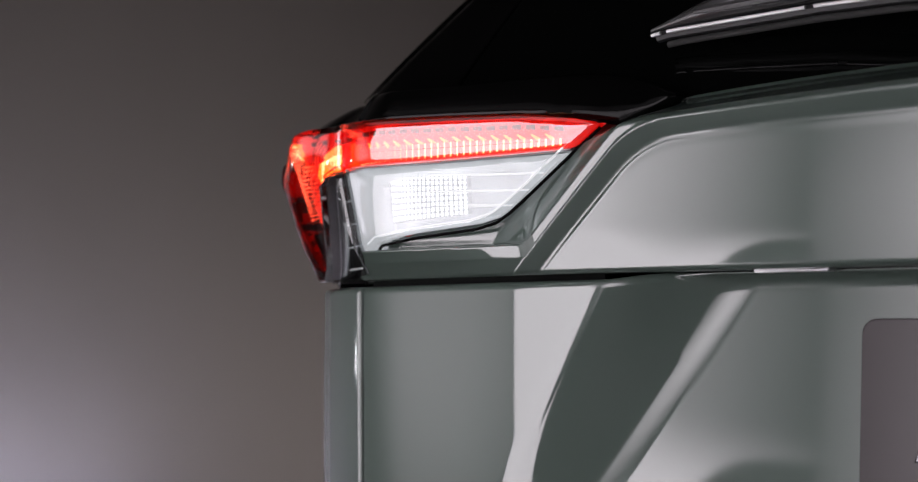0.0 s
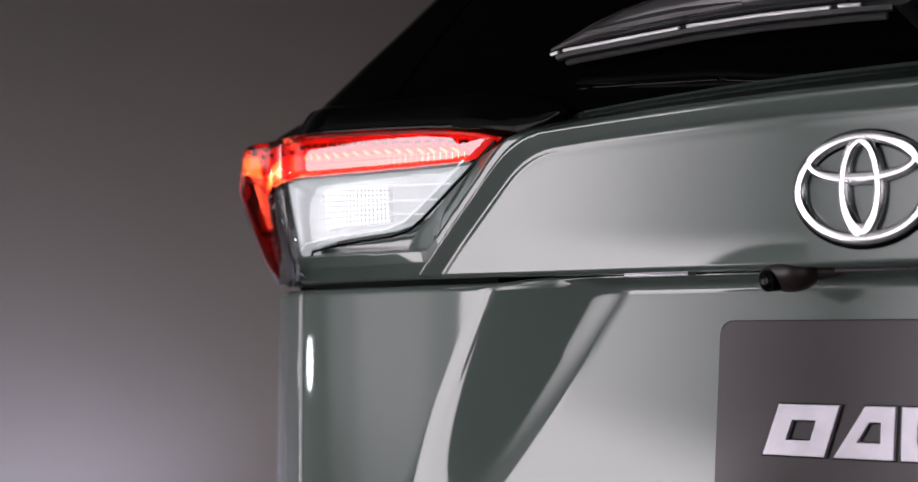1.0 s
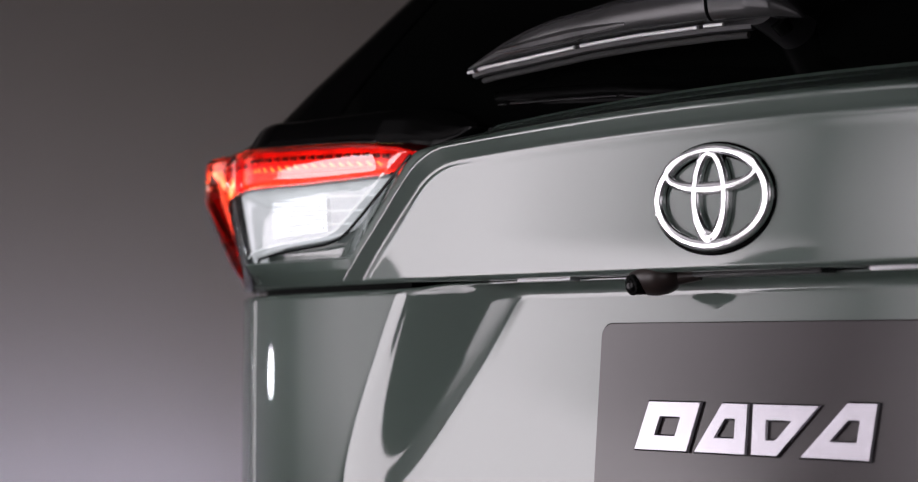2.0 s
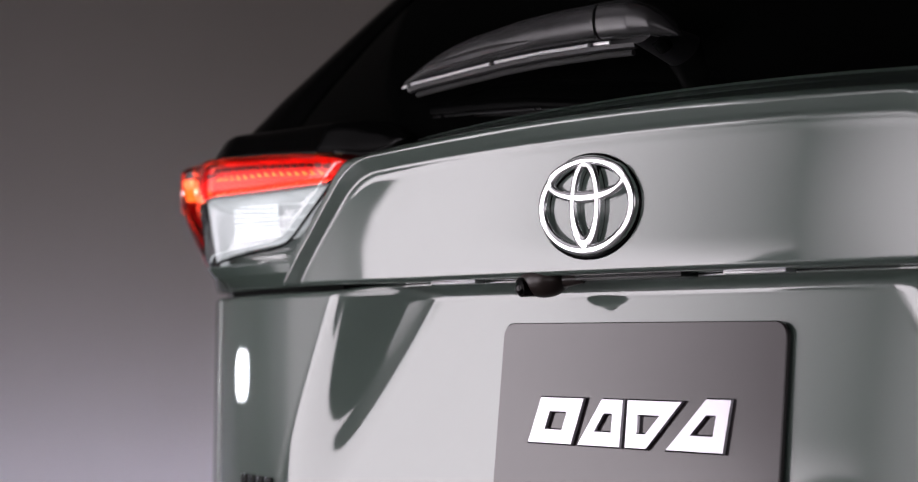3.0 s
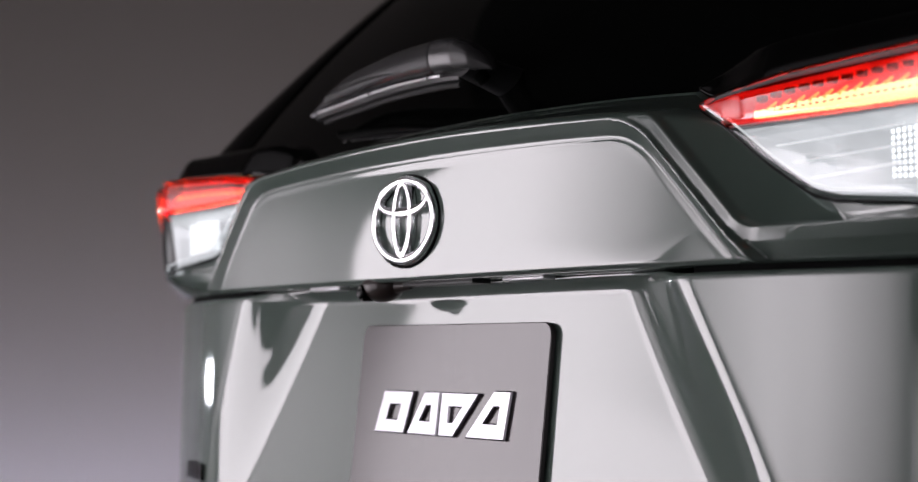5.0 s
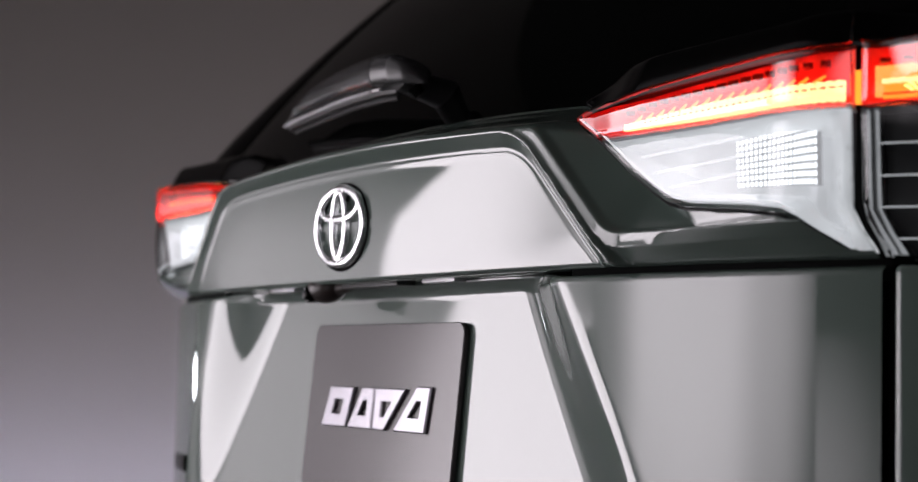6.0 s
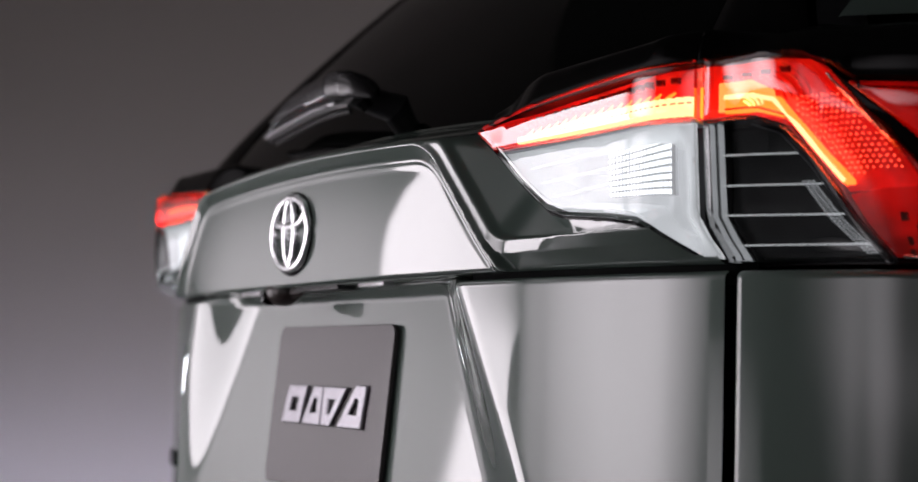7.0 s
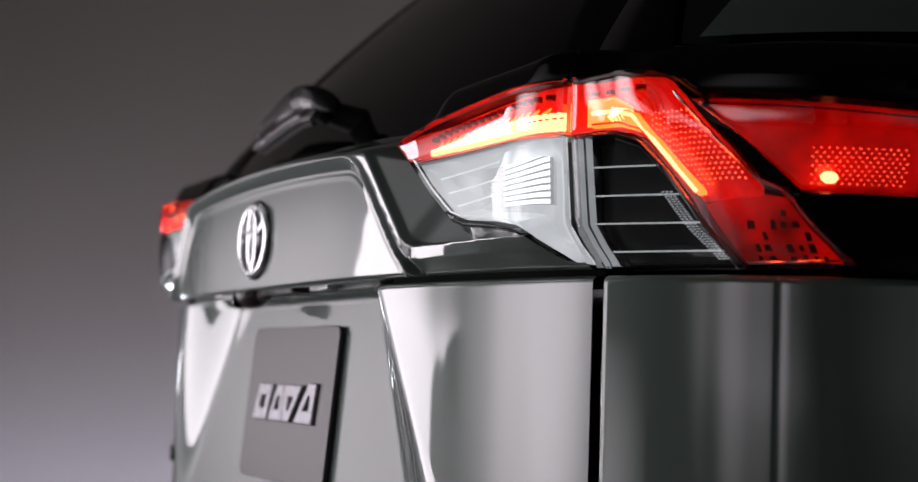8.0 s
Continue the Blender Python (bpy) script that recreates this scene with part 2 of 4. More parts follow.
# ---- the car's outline in plan: half of the rear, round the corner and along the side ----
PLAN = np.array([(0, -.047), (.12, -.0465), (.24, -.044), (.35, -.038), (.455, -.0285), (.51, -.0257), (.57, -.0224), (.625, -.0180), (.655, -.0100), (.680, .0070), (.700, .0238),
                 (.76, .071),
                 (.812, .113), (.849, .178), (.872, .28), (.890, .45), (.912, .85), (.922, 1.3), (.925, 2.2), (.92, 3.2), (.88, 3.9), (.70, 4.3), (.35, 4.45), (0, 4.48)])


def spline(pts, n=24):
    p = np.vstack([(-pts[1][0], pts[1][1]), pts, (-pts[-2][0], pts[-2][1])])
    out = []
    for i in range(1, len(p) - 2):
        for k in range(n):
            u = k / n
            a, b, c, d = p[i - 1], p[i], p[i + 1], p[i + 2]
            out.append(.5 * (2 * b + (c - a) * u + (2 * a - 5 * b + 4 * c - d) * u * u + (3 * b - a - 3 * c + d) * u ** 3))
    out.append(pts[-1])
    return np.array(out)


# below the lamps the corner is rounder and lies further forward
LOW_PLAN = np.array([(0, -.047), (.12, -.0465), (.24, -.044), (.35, -.038), (.455, -.0255), (.51, -.0155), (.57, -.0020), (.61, .0085), (.65, .0200), (.69, .0340), (.725, .0490), (.755, .0655), (.785, .0865),
                     (.812, .113), (.849, .178), (.872, .28), (.890, .45), (.912, .85), (.922, 1.3), (.925, 2.2), (.92, 3.2), (.88, 3.9), (.70, 4.3), (.35, 4.45), (0, 4.48)])
CURVE = spline(PLAN)
ARC = np.concatenate([[0], np.cumsum(np.linalg.norm(np.diff(CURVE, axis=0), axis=1))])
TANG = np.gradient(CURVE, axis=0)
TANG /= np.linalg.norm(TANG, axis=1)[:, None]
LOW_CURVE = spline(LOW_PLAN)
LOW_ARC = np.concatenate([[0], np.cumsum(np.linalg.norm(np.diff(LOW_CURVE, axis=0), axis=1))])
LOW_TANG = np.gradient(LOW_CURVE, axis=0)
LOW_TANG /= np.linalg.norm(LOW_TANG, axis=1)[:, None]
ARC_END = ARC[-1]


def skin(s, z, off=0.0):
    """Places on the body: s along the plan's outline from the middle of the rear (right is plus), z up, off outwards."""
    s, z, off = np.broadcast_arrays(np.asarray(s, float), np.asarray(z, float), np.asarray(off, float))
    a, g = np.abs(s), np.where(s < 0, -1.0, 1.0)
    w = smooth01(.966, 1.008, z)

    def mixed(k):
        lo = [np.interp(a, LOW_ARC, c[:, k]) for c in (LOW_CURVE, LOW_TANG)]
        hi = [np.interp(a, ARC, c[:, k]) for c in (CURVE, TANG)]
        return [p + (q - p) * w for p, q in zip(lo, hi)]
    (x, tx), (y, ty) = mixed(0), mixed(1)
    return np.stack([(x + off * ty) * g, y - off * tx, z], -1)


def smooth01(a, b, x):
    u = np.clip((x - a) / (b - a), 0, 1)
    return u * u * (3 - 2 * u)


FOLD = ((.9735, .989, 1.021, 1.047, 1.069, 1.0765, 1.095, 1.12), (.8405, .829, .811, .792, .772, .758, .742, .735))


def lamp_off(s, z):
    """Offset of the lamp lenses from the plan's outline: a nearly flat face on the tailgate, sunk at its lower inner end."""
    a = np.abs(s)
    cx, cy = np.interp(a, ARC, CURVE[:, 0]), np.interp(a, ARC, CURVE[:, 1])
    tx, ty = np.interp(a, ARC, TANG[:, 0]), np.interp(a, ARC, TANG[:, 1])
    over = np.clip(cx - .635, 0, 1)
    face_y = -.021 + .11 * np.minimum(cx - .40, .04) + .015 * np.clip(cx - .44, 0, 1) + 5.6 * over ** 2
    slope = .015 + 11.2 * over
    flat = np.clip((cy - face_y) / (tx + slope * ty), -.02, .02)
    top = np.where(a < .7, flat, .0130 + .0050 * smooth01(.70, .76, a))
    up = np.clip((z - .985) / .09, 0, 1)
    # the red half stands proud of the smoked half along their slanted border
    mid = np.interp(z, *FOLD)
    proud = up * .025 * smooth01(mid - .02, mid + .05, a) + (1 - up) * .012 * smooth01(mid - .005, mid + .04, a)
    sunk = .009 * smooth01(1.078, 1.010, z) * smooth01(.40, .49, a) * smooth01(.66, .50, a)
    return up * top - (1 - up) * .003 + proud - sunk


def grid_faces(n, m, keep=None):
    i, j = np.meshgrid(np.arange(n - 1), np.arange(m - 1), indexing="ij")
    i, j = i.ravel(), j.ravel()
    f = np.stack([i * m + j, (i + 1) * m + j, (i + 1) * m + j + 1, i * m + j + 1], 1)
    return f if keep is None else f[keep[:-1, :-1].ravel()]


def sheet(name, P3, material, parent, label="", keep=None, flip=False):
    """A sheet from a grid of places (n, m, 3), with a back 4 mm behind so that it has thickness at its rim."""
    n, m = P3.shape[:2]
    f = grid_faces(n, m, keep)
    if flip:
        f = f[:, ::-1]
    me = bpy.data.meshes.new(name)
    me.from_pydata(P3.reshape(-1, 3).tolist(), [], f.tolist())
    me.materials.append(material)
    me.polygons.foreach_set("use_smooth", np.ones(len(me.polygons), bool))
    me.update()
    ob = new(name, me)
    if parent:
        ob.parent = parent
    if label:
        tagged(ob, label)
    return ob


def patch(name, side, top, bot, off, th, material, parent, label="", ds=.004, rows=8, bulge=0.0, rim=.006):
    """A moulded piece on the body between two outlines z(s), with a rounded edge and a rim th deep. side: 1 right, -1 left."""
    top, bot = np.array(top), np.array(bot)
    s0, s1 = max(top[0, 0], bot[0, 0]), min(top[-1, 0], bot[-1, 0])
    base = np.linspace(s0, s1, max(3, int((s1 - s0) / ds) + 1))
    ss = np.unique(np.concatenate([base, [v for v in np.concatenate([top[:, 0], bot[:, 0]]) if s0 < v < s1]]))
    zt, zb = np.interp(ss, top[:, 0], top[:, 1]), np.interp(ss, bot[:, 0], bot[:, 1])
    zt = np.maximum(zt, zb + 5e-4)
    u = np.linspace(0, 1, rows + 1)
    u = u * u * (3 - 2 * u)
    Z = zb[:, None] + (zt - zb)[:, None] * u[None]
    Sg = np.repeat(ss[:, None], rows + 1, 1)
    ed = np.minimum(np.minimum(Z - zb[:, None], zt[:, None] - Z), np.minimum(Sg - s0, s1 - Sg))
    rnd = 1 - np.sqrt(np.clip(1 - (1 - np.clip(ed / rim, 0, 1)) ** 2, 0, 1))
    o = off(Sg, Z) if callable(off) else np.full_like(Z, off)
    o = o - rnd * rim * .6 + bulge * np.clip(ed / .03, 0, 1)
    front = skin(side * Sg, Z, o)
    back = skin(side * Sg, Z, (off(Sg, Z) if callable(off) else off) - th)
    n, m = Z.shape
    V = np.concatenate([front.reshape(-1, 3), back.reshape(-1, 3)])
    F = grid_faces(n, m).tolist()
    k = n * m
    ring = [i * m for i in range(n)] + [(n - 1) * m + j for j in range(1, m)] + [i * m + m - 1 for i in range(n - 2, -1, -1)] + [j for j in range(m - 2, 0, -1)]
    for a, b in zip(ring, ring[1:] + ring[:1]):
        F.append((a, b, b + k, a + k))
    return obj(name, V, F, material, parent, label, sharp=40)


# ---- the studio ----
def slab(name, size, m, material, label, category):
    bm = bmesh.new()
    box(bm, size, m)
    return tagged(part(name, bm, material, None, smooth=False), label, category, kind="structure")


slab("floor", (13.0, 13.0, 0.2), pose(-0.5, 1.0, -0.1), FLOOR, "smooth grey resin studio floor", "floor")
slab("ceiling", (13.0, 13.0, 0.2), pose(-0.5, 1.0, 4.6), DARK_WALL, "dark painted studio ceiling", "ceiling")
slab("wall_west", (0.2, 13.0, 4.5), pose(-5.1, 1.0, 2.25), WALL, "plain warm grey studio backdrop wall", "wall")
slab("wall_north", (12.8, 0.2, 4.5), pose(-0.5, 7.6, 2.25), WALL, "plain warm grey studio backdrop wall", "wall")
slab("wall_east", (0.2, 12.8, 4.5), pose(5.9, 1.0, 2.25), GREY_WALL, "grey painted studio wall", "wall")
slab("wall_south", (12.8, 0.2, 4.5), pose(-0.5, -5.4, 2.25), GREY_WALL, "grey painted studio wall", "wall")


def softbox(name, m, w, h, diffuser, label, corner=0.16, hung=False, lean=0.0):
    """A softbox on a stand; m is the pose of its face, which looks along its local -y."""
    root = new(name)
    root.matrix_world = m
    tagged(root, label, "studio light")
    bm = bmesh.new()
    # rounded face
    pts = []
    r = corner
    for cx, cz, a0 in ((w / 2 - r, h / 2 - r, 0), (-w / 2 + r, h / 2 - r, 90), (-w / 2 + r, -h / 2 + r, 180), (w / 2 - r, -h / 2 + r, 270)):
        for k in range(7):
            a = radians(a0 + 15 * k)
            pts.append((cx + r * math.cos(a), cz + r * math.sin(a)))
    bm.faces.new([bm.verts.new((x, 0, z)) for x, z in pts])
    part("diffuser", bm, diffuser, root, "glowing white diffuser cloth", smooth=False).matrix_basis = pose(0, 0, 0, 0, lean, 0)
    bm = bmesh.new()
    rings = [[bm.verts.new((x * k, y, z * k)) for x, z in pts] for k, y in ((1.0, 0.003), (1.003, -0.004), (1.006, 0.03), (0.75, 0.30), (0.25, 0.42))]
    for a, b in zip(rings, rings[1:]):
        for i in range(len(a)):
            bm.faces.new((a[i], a[(i + 1) % len(a)], b[(i + 1) % len(b)], b[i]))
    bm.faces.new(rings[-1])
    part("housing", bm, CLOTH, root, "black cloth softbox shell").matrix_basis = pose(0, 0, 0, 0, lean, 0)
    zc = m.translation.z
    if hung:
        for k in (-1, 1):
            a = m @ Vector((k * w * 0.3, 0.34, 0))
            bm = bmesh.new()
            tube(bm, [m.inverted() @ a, m.inverted() @ Vector((a.x, a.y, 4.51))], 0.02)
            part("hanging_rod", bm, STEEL, root, "black steel rod up to the ceiling")
        return root
    bm = bmesh.new()
    tube(bm, [(0, 0.47, 0.1), (0, 0.47, -zc + 0.5), (0, 0.47, -zc + 0.2)], 0.02)
    part("stand_pole", bm, STEEL, root, "black steel stand")
    for k in range(3):
        a = radians(90 + 120 * k)
        bm = bmesh.new()
        tube(bm, [(0, 0.47, -zc + 0.55), (0.45 * math.cos(a), 0.47 + 0.45 * math.sin(a), -zc + 0.012)], 0.012)
        part("leg", bm, STEEL, root)
    return root


# large softbox behind the car's left; weaker ones beside, above, farther off are added unseen fills
def facing(x, y, z, az):
    return pose(x, y, z, 0, 0, az)


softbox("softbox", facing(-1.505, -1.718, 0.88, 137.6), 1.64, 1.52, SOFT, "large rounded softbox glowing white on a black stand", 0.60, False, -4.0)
softbox("overhead_fill_softbox", pose(-1.6, -2.45, 3.05, 32, 0, 145.0), 4.4, 1.7, SOFT_HIGH, "added unseen wide fill softbox glowing white, hung from the ceiling", 0.3, True)
softbox("strip_fill_softbox", facing(-0.363, -2.676, 0.60, 137.6), 2.6, 0.76, SOFT_LOW, "added unseen long low strip softbox glowing softly on a black stand")
softbox("narrow_fill_softbox", facing(-0.45, -1.90, 1.10, 156.0), 1.18, 1.40, SOFT_NARROW, "added unseen upright fill softbox glowing white on a black stand")
softbox("square_fill_softbox", facing(-4.15, -1.65, 0.98, 112.6), 2.30, 1.80, SOFT_SQUARE, "added unseen large square fill softbox glowing softly on a black stand")
softbox("side_fill_softbox", facing(3.9, 1.6, 1.40, -80.0), 4.4, 2.6, SOFT_SIDE, "added unseen wide dim fill softbox glowing softly on a black stand")


def rim_lamp(m):
    """A small upright tube lamp on a stand; its lens looks along local x."""
    root = new("rim_lamp")
    root.matrix_world = m
    tagged(root, "small upright lamp head glowing cool white on a stand", "studio light")
    bm = bmesh.new()
    box(bm, (0.12, 0.20, 0.20), pose(-0.065, 0, 0), 0.012)
    part("housing", bm, STEEL, root)
    bm = bmesh.new()
    bmesh.ops.create_cone(bm, cap_ends=True, segments=28, radius1=0.078, radius2=0.070, depth=0.008, matrix=Matrix.Diagonal((1, .72, .80, 1)) @ pose(0, 0, 0, 0, 90, 0))
    part("lens", bm, RIMLIGHT, root, "glowing cool white lens")
    z = m.translation.z
    bm = bmesh.new()
    tube(bm, [(-0.065, 0, -0.10), (-0.065, 0, -z + 0.02)], 0.016)
    part("stand_pole", bm, STEEL, root)
    for k in range(3):
        q = radians(120 * k)
        bm = bmesh.new()
        tube(bm, [(-0.065, 0, -z + 0.35), (-0.065 + 0.3 * math.cos(q), 0.3 * math.sin(q), -z + 0.01)], 0.01)
        part("leg", bm, STEEL, root)
    return root


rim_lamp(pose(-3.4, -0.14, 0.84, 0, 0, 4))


# unseen low hooded floor floods, added to light the backdrop, backs to the car
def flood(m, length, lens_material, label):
    root = new("added_backdrop_flood")
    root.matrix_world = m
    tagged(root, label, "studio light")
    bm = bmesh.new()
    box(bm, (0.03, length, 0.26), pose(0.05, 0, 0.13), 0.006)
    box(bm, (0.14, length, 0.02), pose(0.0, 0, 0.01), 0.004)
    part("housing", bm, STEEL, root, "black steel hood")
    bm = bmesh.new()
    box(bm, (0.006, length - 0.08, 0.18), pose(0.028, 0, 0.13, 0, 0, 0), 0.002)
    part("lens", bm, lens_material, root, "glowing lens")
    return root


flood(pose(-2.9, 3.0, 0.0, 0, 0, 5), 8.0, NEUTRALWASH, "added unseen long hooded floor flood with warm white lens")
flood(pose(-4.35, 1.75, 0.0), 3.7, WALLWASH, "added unseen short hooded floor flood with cool white lens")
# unseen fill added to brighten the right corner and quarter panel
softbox("rear_fill_softbox", facing(3.0, -3.1, 1.40, -137.0), 4.6, 2.6, SOFT_FILL, "added unseen wide dim fill softbox glowing softly on a black stand")

# ---- the car ----
car = new("car")
tagged(car, "sage green SUV with lit tail lamps seen from behind", "car")


def lower_tailgate():
    ss = np.concatenate([np.linspace(-.7065, -.53, 50)[:-1], np.linspace(-.53, .53, 425), np.linspace(.53, .7065, 50)[1:]])
    zz = np.concatenate([np.linspace(.52, .74, 30)[:-1], np.linspace(.74, .9650, 92)])
    Sg, Z = np.meshgrid(ss, zz, indexing="ij")
    # columns follow the slanted borders of the plate recess
    xi = .258 + (.955 - Z) * .73
    xo = .380 + (.970 - Z) * .63
    b = np.abs(Sg)
    b = np.where(b < .258, b / .258 * xi, np.where(b < .380, xi + (b - .258) / .122 * (xo - xi), xo + (b - .380) / .3265 * (.7065 - xo)))
    Sg = np.sign(Sg) * b
    Z = Z + .0042 * (1 - smooth01(.33, .385, np.abs(Sg))) * np.clip((Z - .90) / .065, 0, 1)
    P3 = skin(Sg, Z)
    x, y = P3[..., 0], P3[..., 1]
    a = np.abs(x)
    # the recess for the plate: floor, splayed side walls, rounded top under the overhang
    floor_y = .010 + .085 * (Z - .95)
    u = np.clip((a - xi) / (xo - xi), 0, None)
    v = np.minimum(u, 1)
    wall = .45 * v * v * (3 - 2 * v) + .55 * v * v * (1.5 - .5 * v) + .825 * np.maximum(u - 1, 0)
    # rounded crease at the outer rim
    k = .075
    h = np.clip(.5 + .5 * (1 - wall) / k, 0, 1)
    wall = wall * h + (1 - h) - k * h * (1 - h)
    yy = floor_y + (y - floor_y) * wall
    top = np.clip((Z - .9535) / .016, 0, 1)
    fil = 1 - np.sqrt(1 - top ** 2)
    yy = yy + (np.minimum(yy, -.012) - yy) * fil * (1 - wall)
    # rolled upper edge
    roll = np.clip((Z - .9600) / .005, 0, 1)
    yy = yy + .004 * roll ** 2 * wall
    P3 = np.stack([x, yy, Z], -1)
    # turned-in flanges at top and sides
    up = P3[:, -1:].copy()
    up[..., 1] += .03
    P3 = np.concatenate([P3, up], 1)
    return sheet("lower_tailgate", P3, PAINT, car, "sage green pressed tailgate skin with plate recess")


def top_line(s):
    return 1.1025 - .085 * s * s


def glass_line(a):
    return 1.1325 - .095 * a ** 2 - .10 * np.clip(a - .36, 0, 1)


LAMP_TOP = [(.393, 1.0985), (.405, 1.103), (.430, 1.108), (.479, 1.1135), (.555, 1.117), (.609, 1.119), (.7005, 1.1215)]
LAMP_BOT = [(.393, 1.096), (.421, 1.078), (.466, 1.046), (.492, 1.029), (.508, 1.0205), (.53, 1.0155), (.60, 1.0095), (.642, 1.004), (.655, .998),
            (.683, .9735), (.7005, .9715)]


def upper_height(a, Z):
    """Relief of the upper tailgate over the plan's outline: emblem panel, its raised rim, the strip under the lamp and the hollows."""
    nx, nz = (1.085 - .974), (.466 - .350)
    L = math.hypot(nx, nz)
    d_diag = -((a - .466) * nx + (Z - .974) * nz) / L
    d_top = top_line(a) - Z
    k = .022
    h = np.clip(.5 + .5 * (d_top - d_diag) / k, 0, 1)
    d = d_top + (d_diag - d_top) * h - k * h * (1 - h)
    at_top = smooth01(-.01, .015, d_diag - d_top)
    # inside: crest, straight ramp, fine groove, face
    inside = .030 * a ** 2 - .5 * (Z - 1.02) ** 2 * smooth01(.010, .026, d) + .0085 * (1 - np.clip((d - .0008) / .0125, 0, 1)) - .0010 * np.exp(-((d - .0155) / .0025) ** 2)
    # a flat ribbon runs down beside the panel and turns along the strip; a step then leads down into the flat hollow beside the lamp
    d_strip = .9855 - Z
    grow = .012 * (a - .42)
    strip = .0045 + grow - .0070 * np.clip(d_strip / .0150, 0, 1)
    k = .010
    h = np.clip(.5 + .5 * (d - d_strip) / k, 0, 1)
    out = -(d * h + d_strip * (1 - h) + k * h * (1 - h))
    ribbon = .0045 + .0040 * smooth01(-.010, .012, d - d_strip) + grow - .04 * np.clip(out, 0, .0125)
    lens_z = np.interp(a, *np.array(LAMP_BOT).T)
    floor = np.maximum(ribbon - .006 - .65 * np.clip(-d_diag - .0125, 0, 1), lamp_off(a, lens_z) - .018)
    side = ribbon + (floor - ribbon) * smooth01(.0112, .0145, out)
    side = np.where(d_strip > 0, strip, side)
    outer = side + (.0085 - side) * at_top - .085 * smooth01(-.030, .002, Z - glass_line(a))
    w = smooth01(-.0050, .0005, d) * (d_strip > -.0005) + smooth01(-.0008, .0005, d) * (d_strip <= -.0005)
    return outer + (inside - outer) * w


def upper_tailgate():
    ss = np.linspace(-.7045, .7045, 705)
    Sg, V = np.meshgrid(ss, np.linspace(0, 1, 92), indexing="ij")
    a = np.abs(Sg)
    # the first rows run level up to the strip's crest, the rest fan out to the foot of the glass
    k0 = 12 / 91
    Z = np.where(V <= k0, .9705 + .0150 * V / k0, .9855 + (glass_line(a) - .9855) * (V - k0) / (1 - k0))
    H = upper_height(a, Z)
    roll = np.clip((.9745 - Z) / .004, 0, 1)
    H = H - .004 * roll ** 2
    lt, lb = np.interp(a, *np.array(LAMP_TOP).T), np.interp(a, *np.array(LAMP_BOT).T)
    in_lamp = (a > .395) & (Z < lt + .01) & (Z > lb + .003)
    P3 = skin(Sg, Z, H)
    # underside of the overhang, back to the recess
    depth = np.where(np.abs(ss) < .36, .050, .022)
    und = [skin(ss, .9702, H[:, 0] - .004), skin(ss, .9700, H[:, 0] - depth)]
    P3 = np.concatenate([und[1][:, None], und[0][:, None], P3], 1)
    keep = np.ones(P3.shape[:2], bool)
    keep[:, 2:] = ~in_lamp
    return sheet("upper_tailgate", P3, PAINT, car, "sage green emblem panel with raised rim", keep=keep)


lower = lower_tailgate()
upper = upper_tailgate()

# dark seal behind the joint
for z0, z1, o, s1 in ((.955, .977, -.014, .71),):
    for rng in (np.linspace(-s1, -.388, 80), np.linspace(.388, s1, 80)):
        Sg, Z = np.meshgrid(rng, np.array([z0, z1]), indexing="ij")
        sheet("joint_seal", skin(Sg, Z, o), GAP, car)

def at(off):
    return lambda s, z: lamp_off(s, z) + off


# ---- quarter panels and bumper, round the corners ----
for side in (1, -1):
    zz = np.concatenate([np.linspace(.52, .945, 24), np.linspace(.95, .9650, 7)])
    ss = np.concatenate([[.7150], np.linspace(.7163, .98, 90), np.linspace(1.0, 1.9, 40)])
    Sg, Z = np.meshgrid(ss, zz, indexing="ij")
    o = -.005 * np.clip((.7183 - Sg) / .0035, 0, 1) ** 2 - .004 * np.clip((Z - .9600) / .005, 0, 1) ** 2
    # shallow vertical fold where the bumper cover begins, and a soft shoulder
    o = o - .0012 * np.exp(-((Sg - .868) / .0022) ** 2) + .004 * smooth01(.93, .86, Z) * smooth01(.75, .95, Sg)
    P3 = skin(side * Sg, Z, o)
    inn = skin(side * ss, np.full_like(ss, .9650), -.03)
    P3 = np.concatenate([P3, inn[:, None]], 1)
    edge = skin(np.full(P3.shape[1], side * .7150), P3[0, :, 2], -.03)
    P3 = np.concatenate([edge[None], P3], 0)
    sheet("quarter_panel", P3, PAINT, car, "sage green rear quarter panel", flip=side < 0)
    Sg, Z = np.meshgrid(np.array([.700, .721]), np.array([.52, .964, .972, .980, .988, .996, 1.004, 1.012, 1.12]), indexing="ij")
    sheet("joint_seal", skin(side * Sg, Z, -.026), GAP, car)


def band(name, s0, s1, z0, z1, off0, off1, material, label, n=260):
    ss = np.linspace(s0, s1, n)
    zz = np.linspace(z0, z1, 10)
    Sg, Z = np.meshgrid(ss, zz, indexing="ij")
    o = off0 + (off1 - off0) * (Z - z0) / (z1 - z0)
    return sheet(name, skin(Sg, Z, o), material, car, label)


band("rear_bumper", -1.35, 1.35, .24, .515, .015, .03, BLACK_MATTE, "black grained plastic bumper")
for side in (1, -1):
    band("sill", side * 1.35, side * 4.5, .24, .515, -.03, 0.0, BLACK_MATTE, "black plastic sill")
    band("flank", side * 1.9, side * ARC_END, .515, .965, 0, -.02, PAINT, "sage green body side")


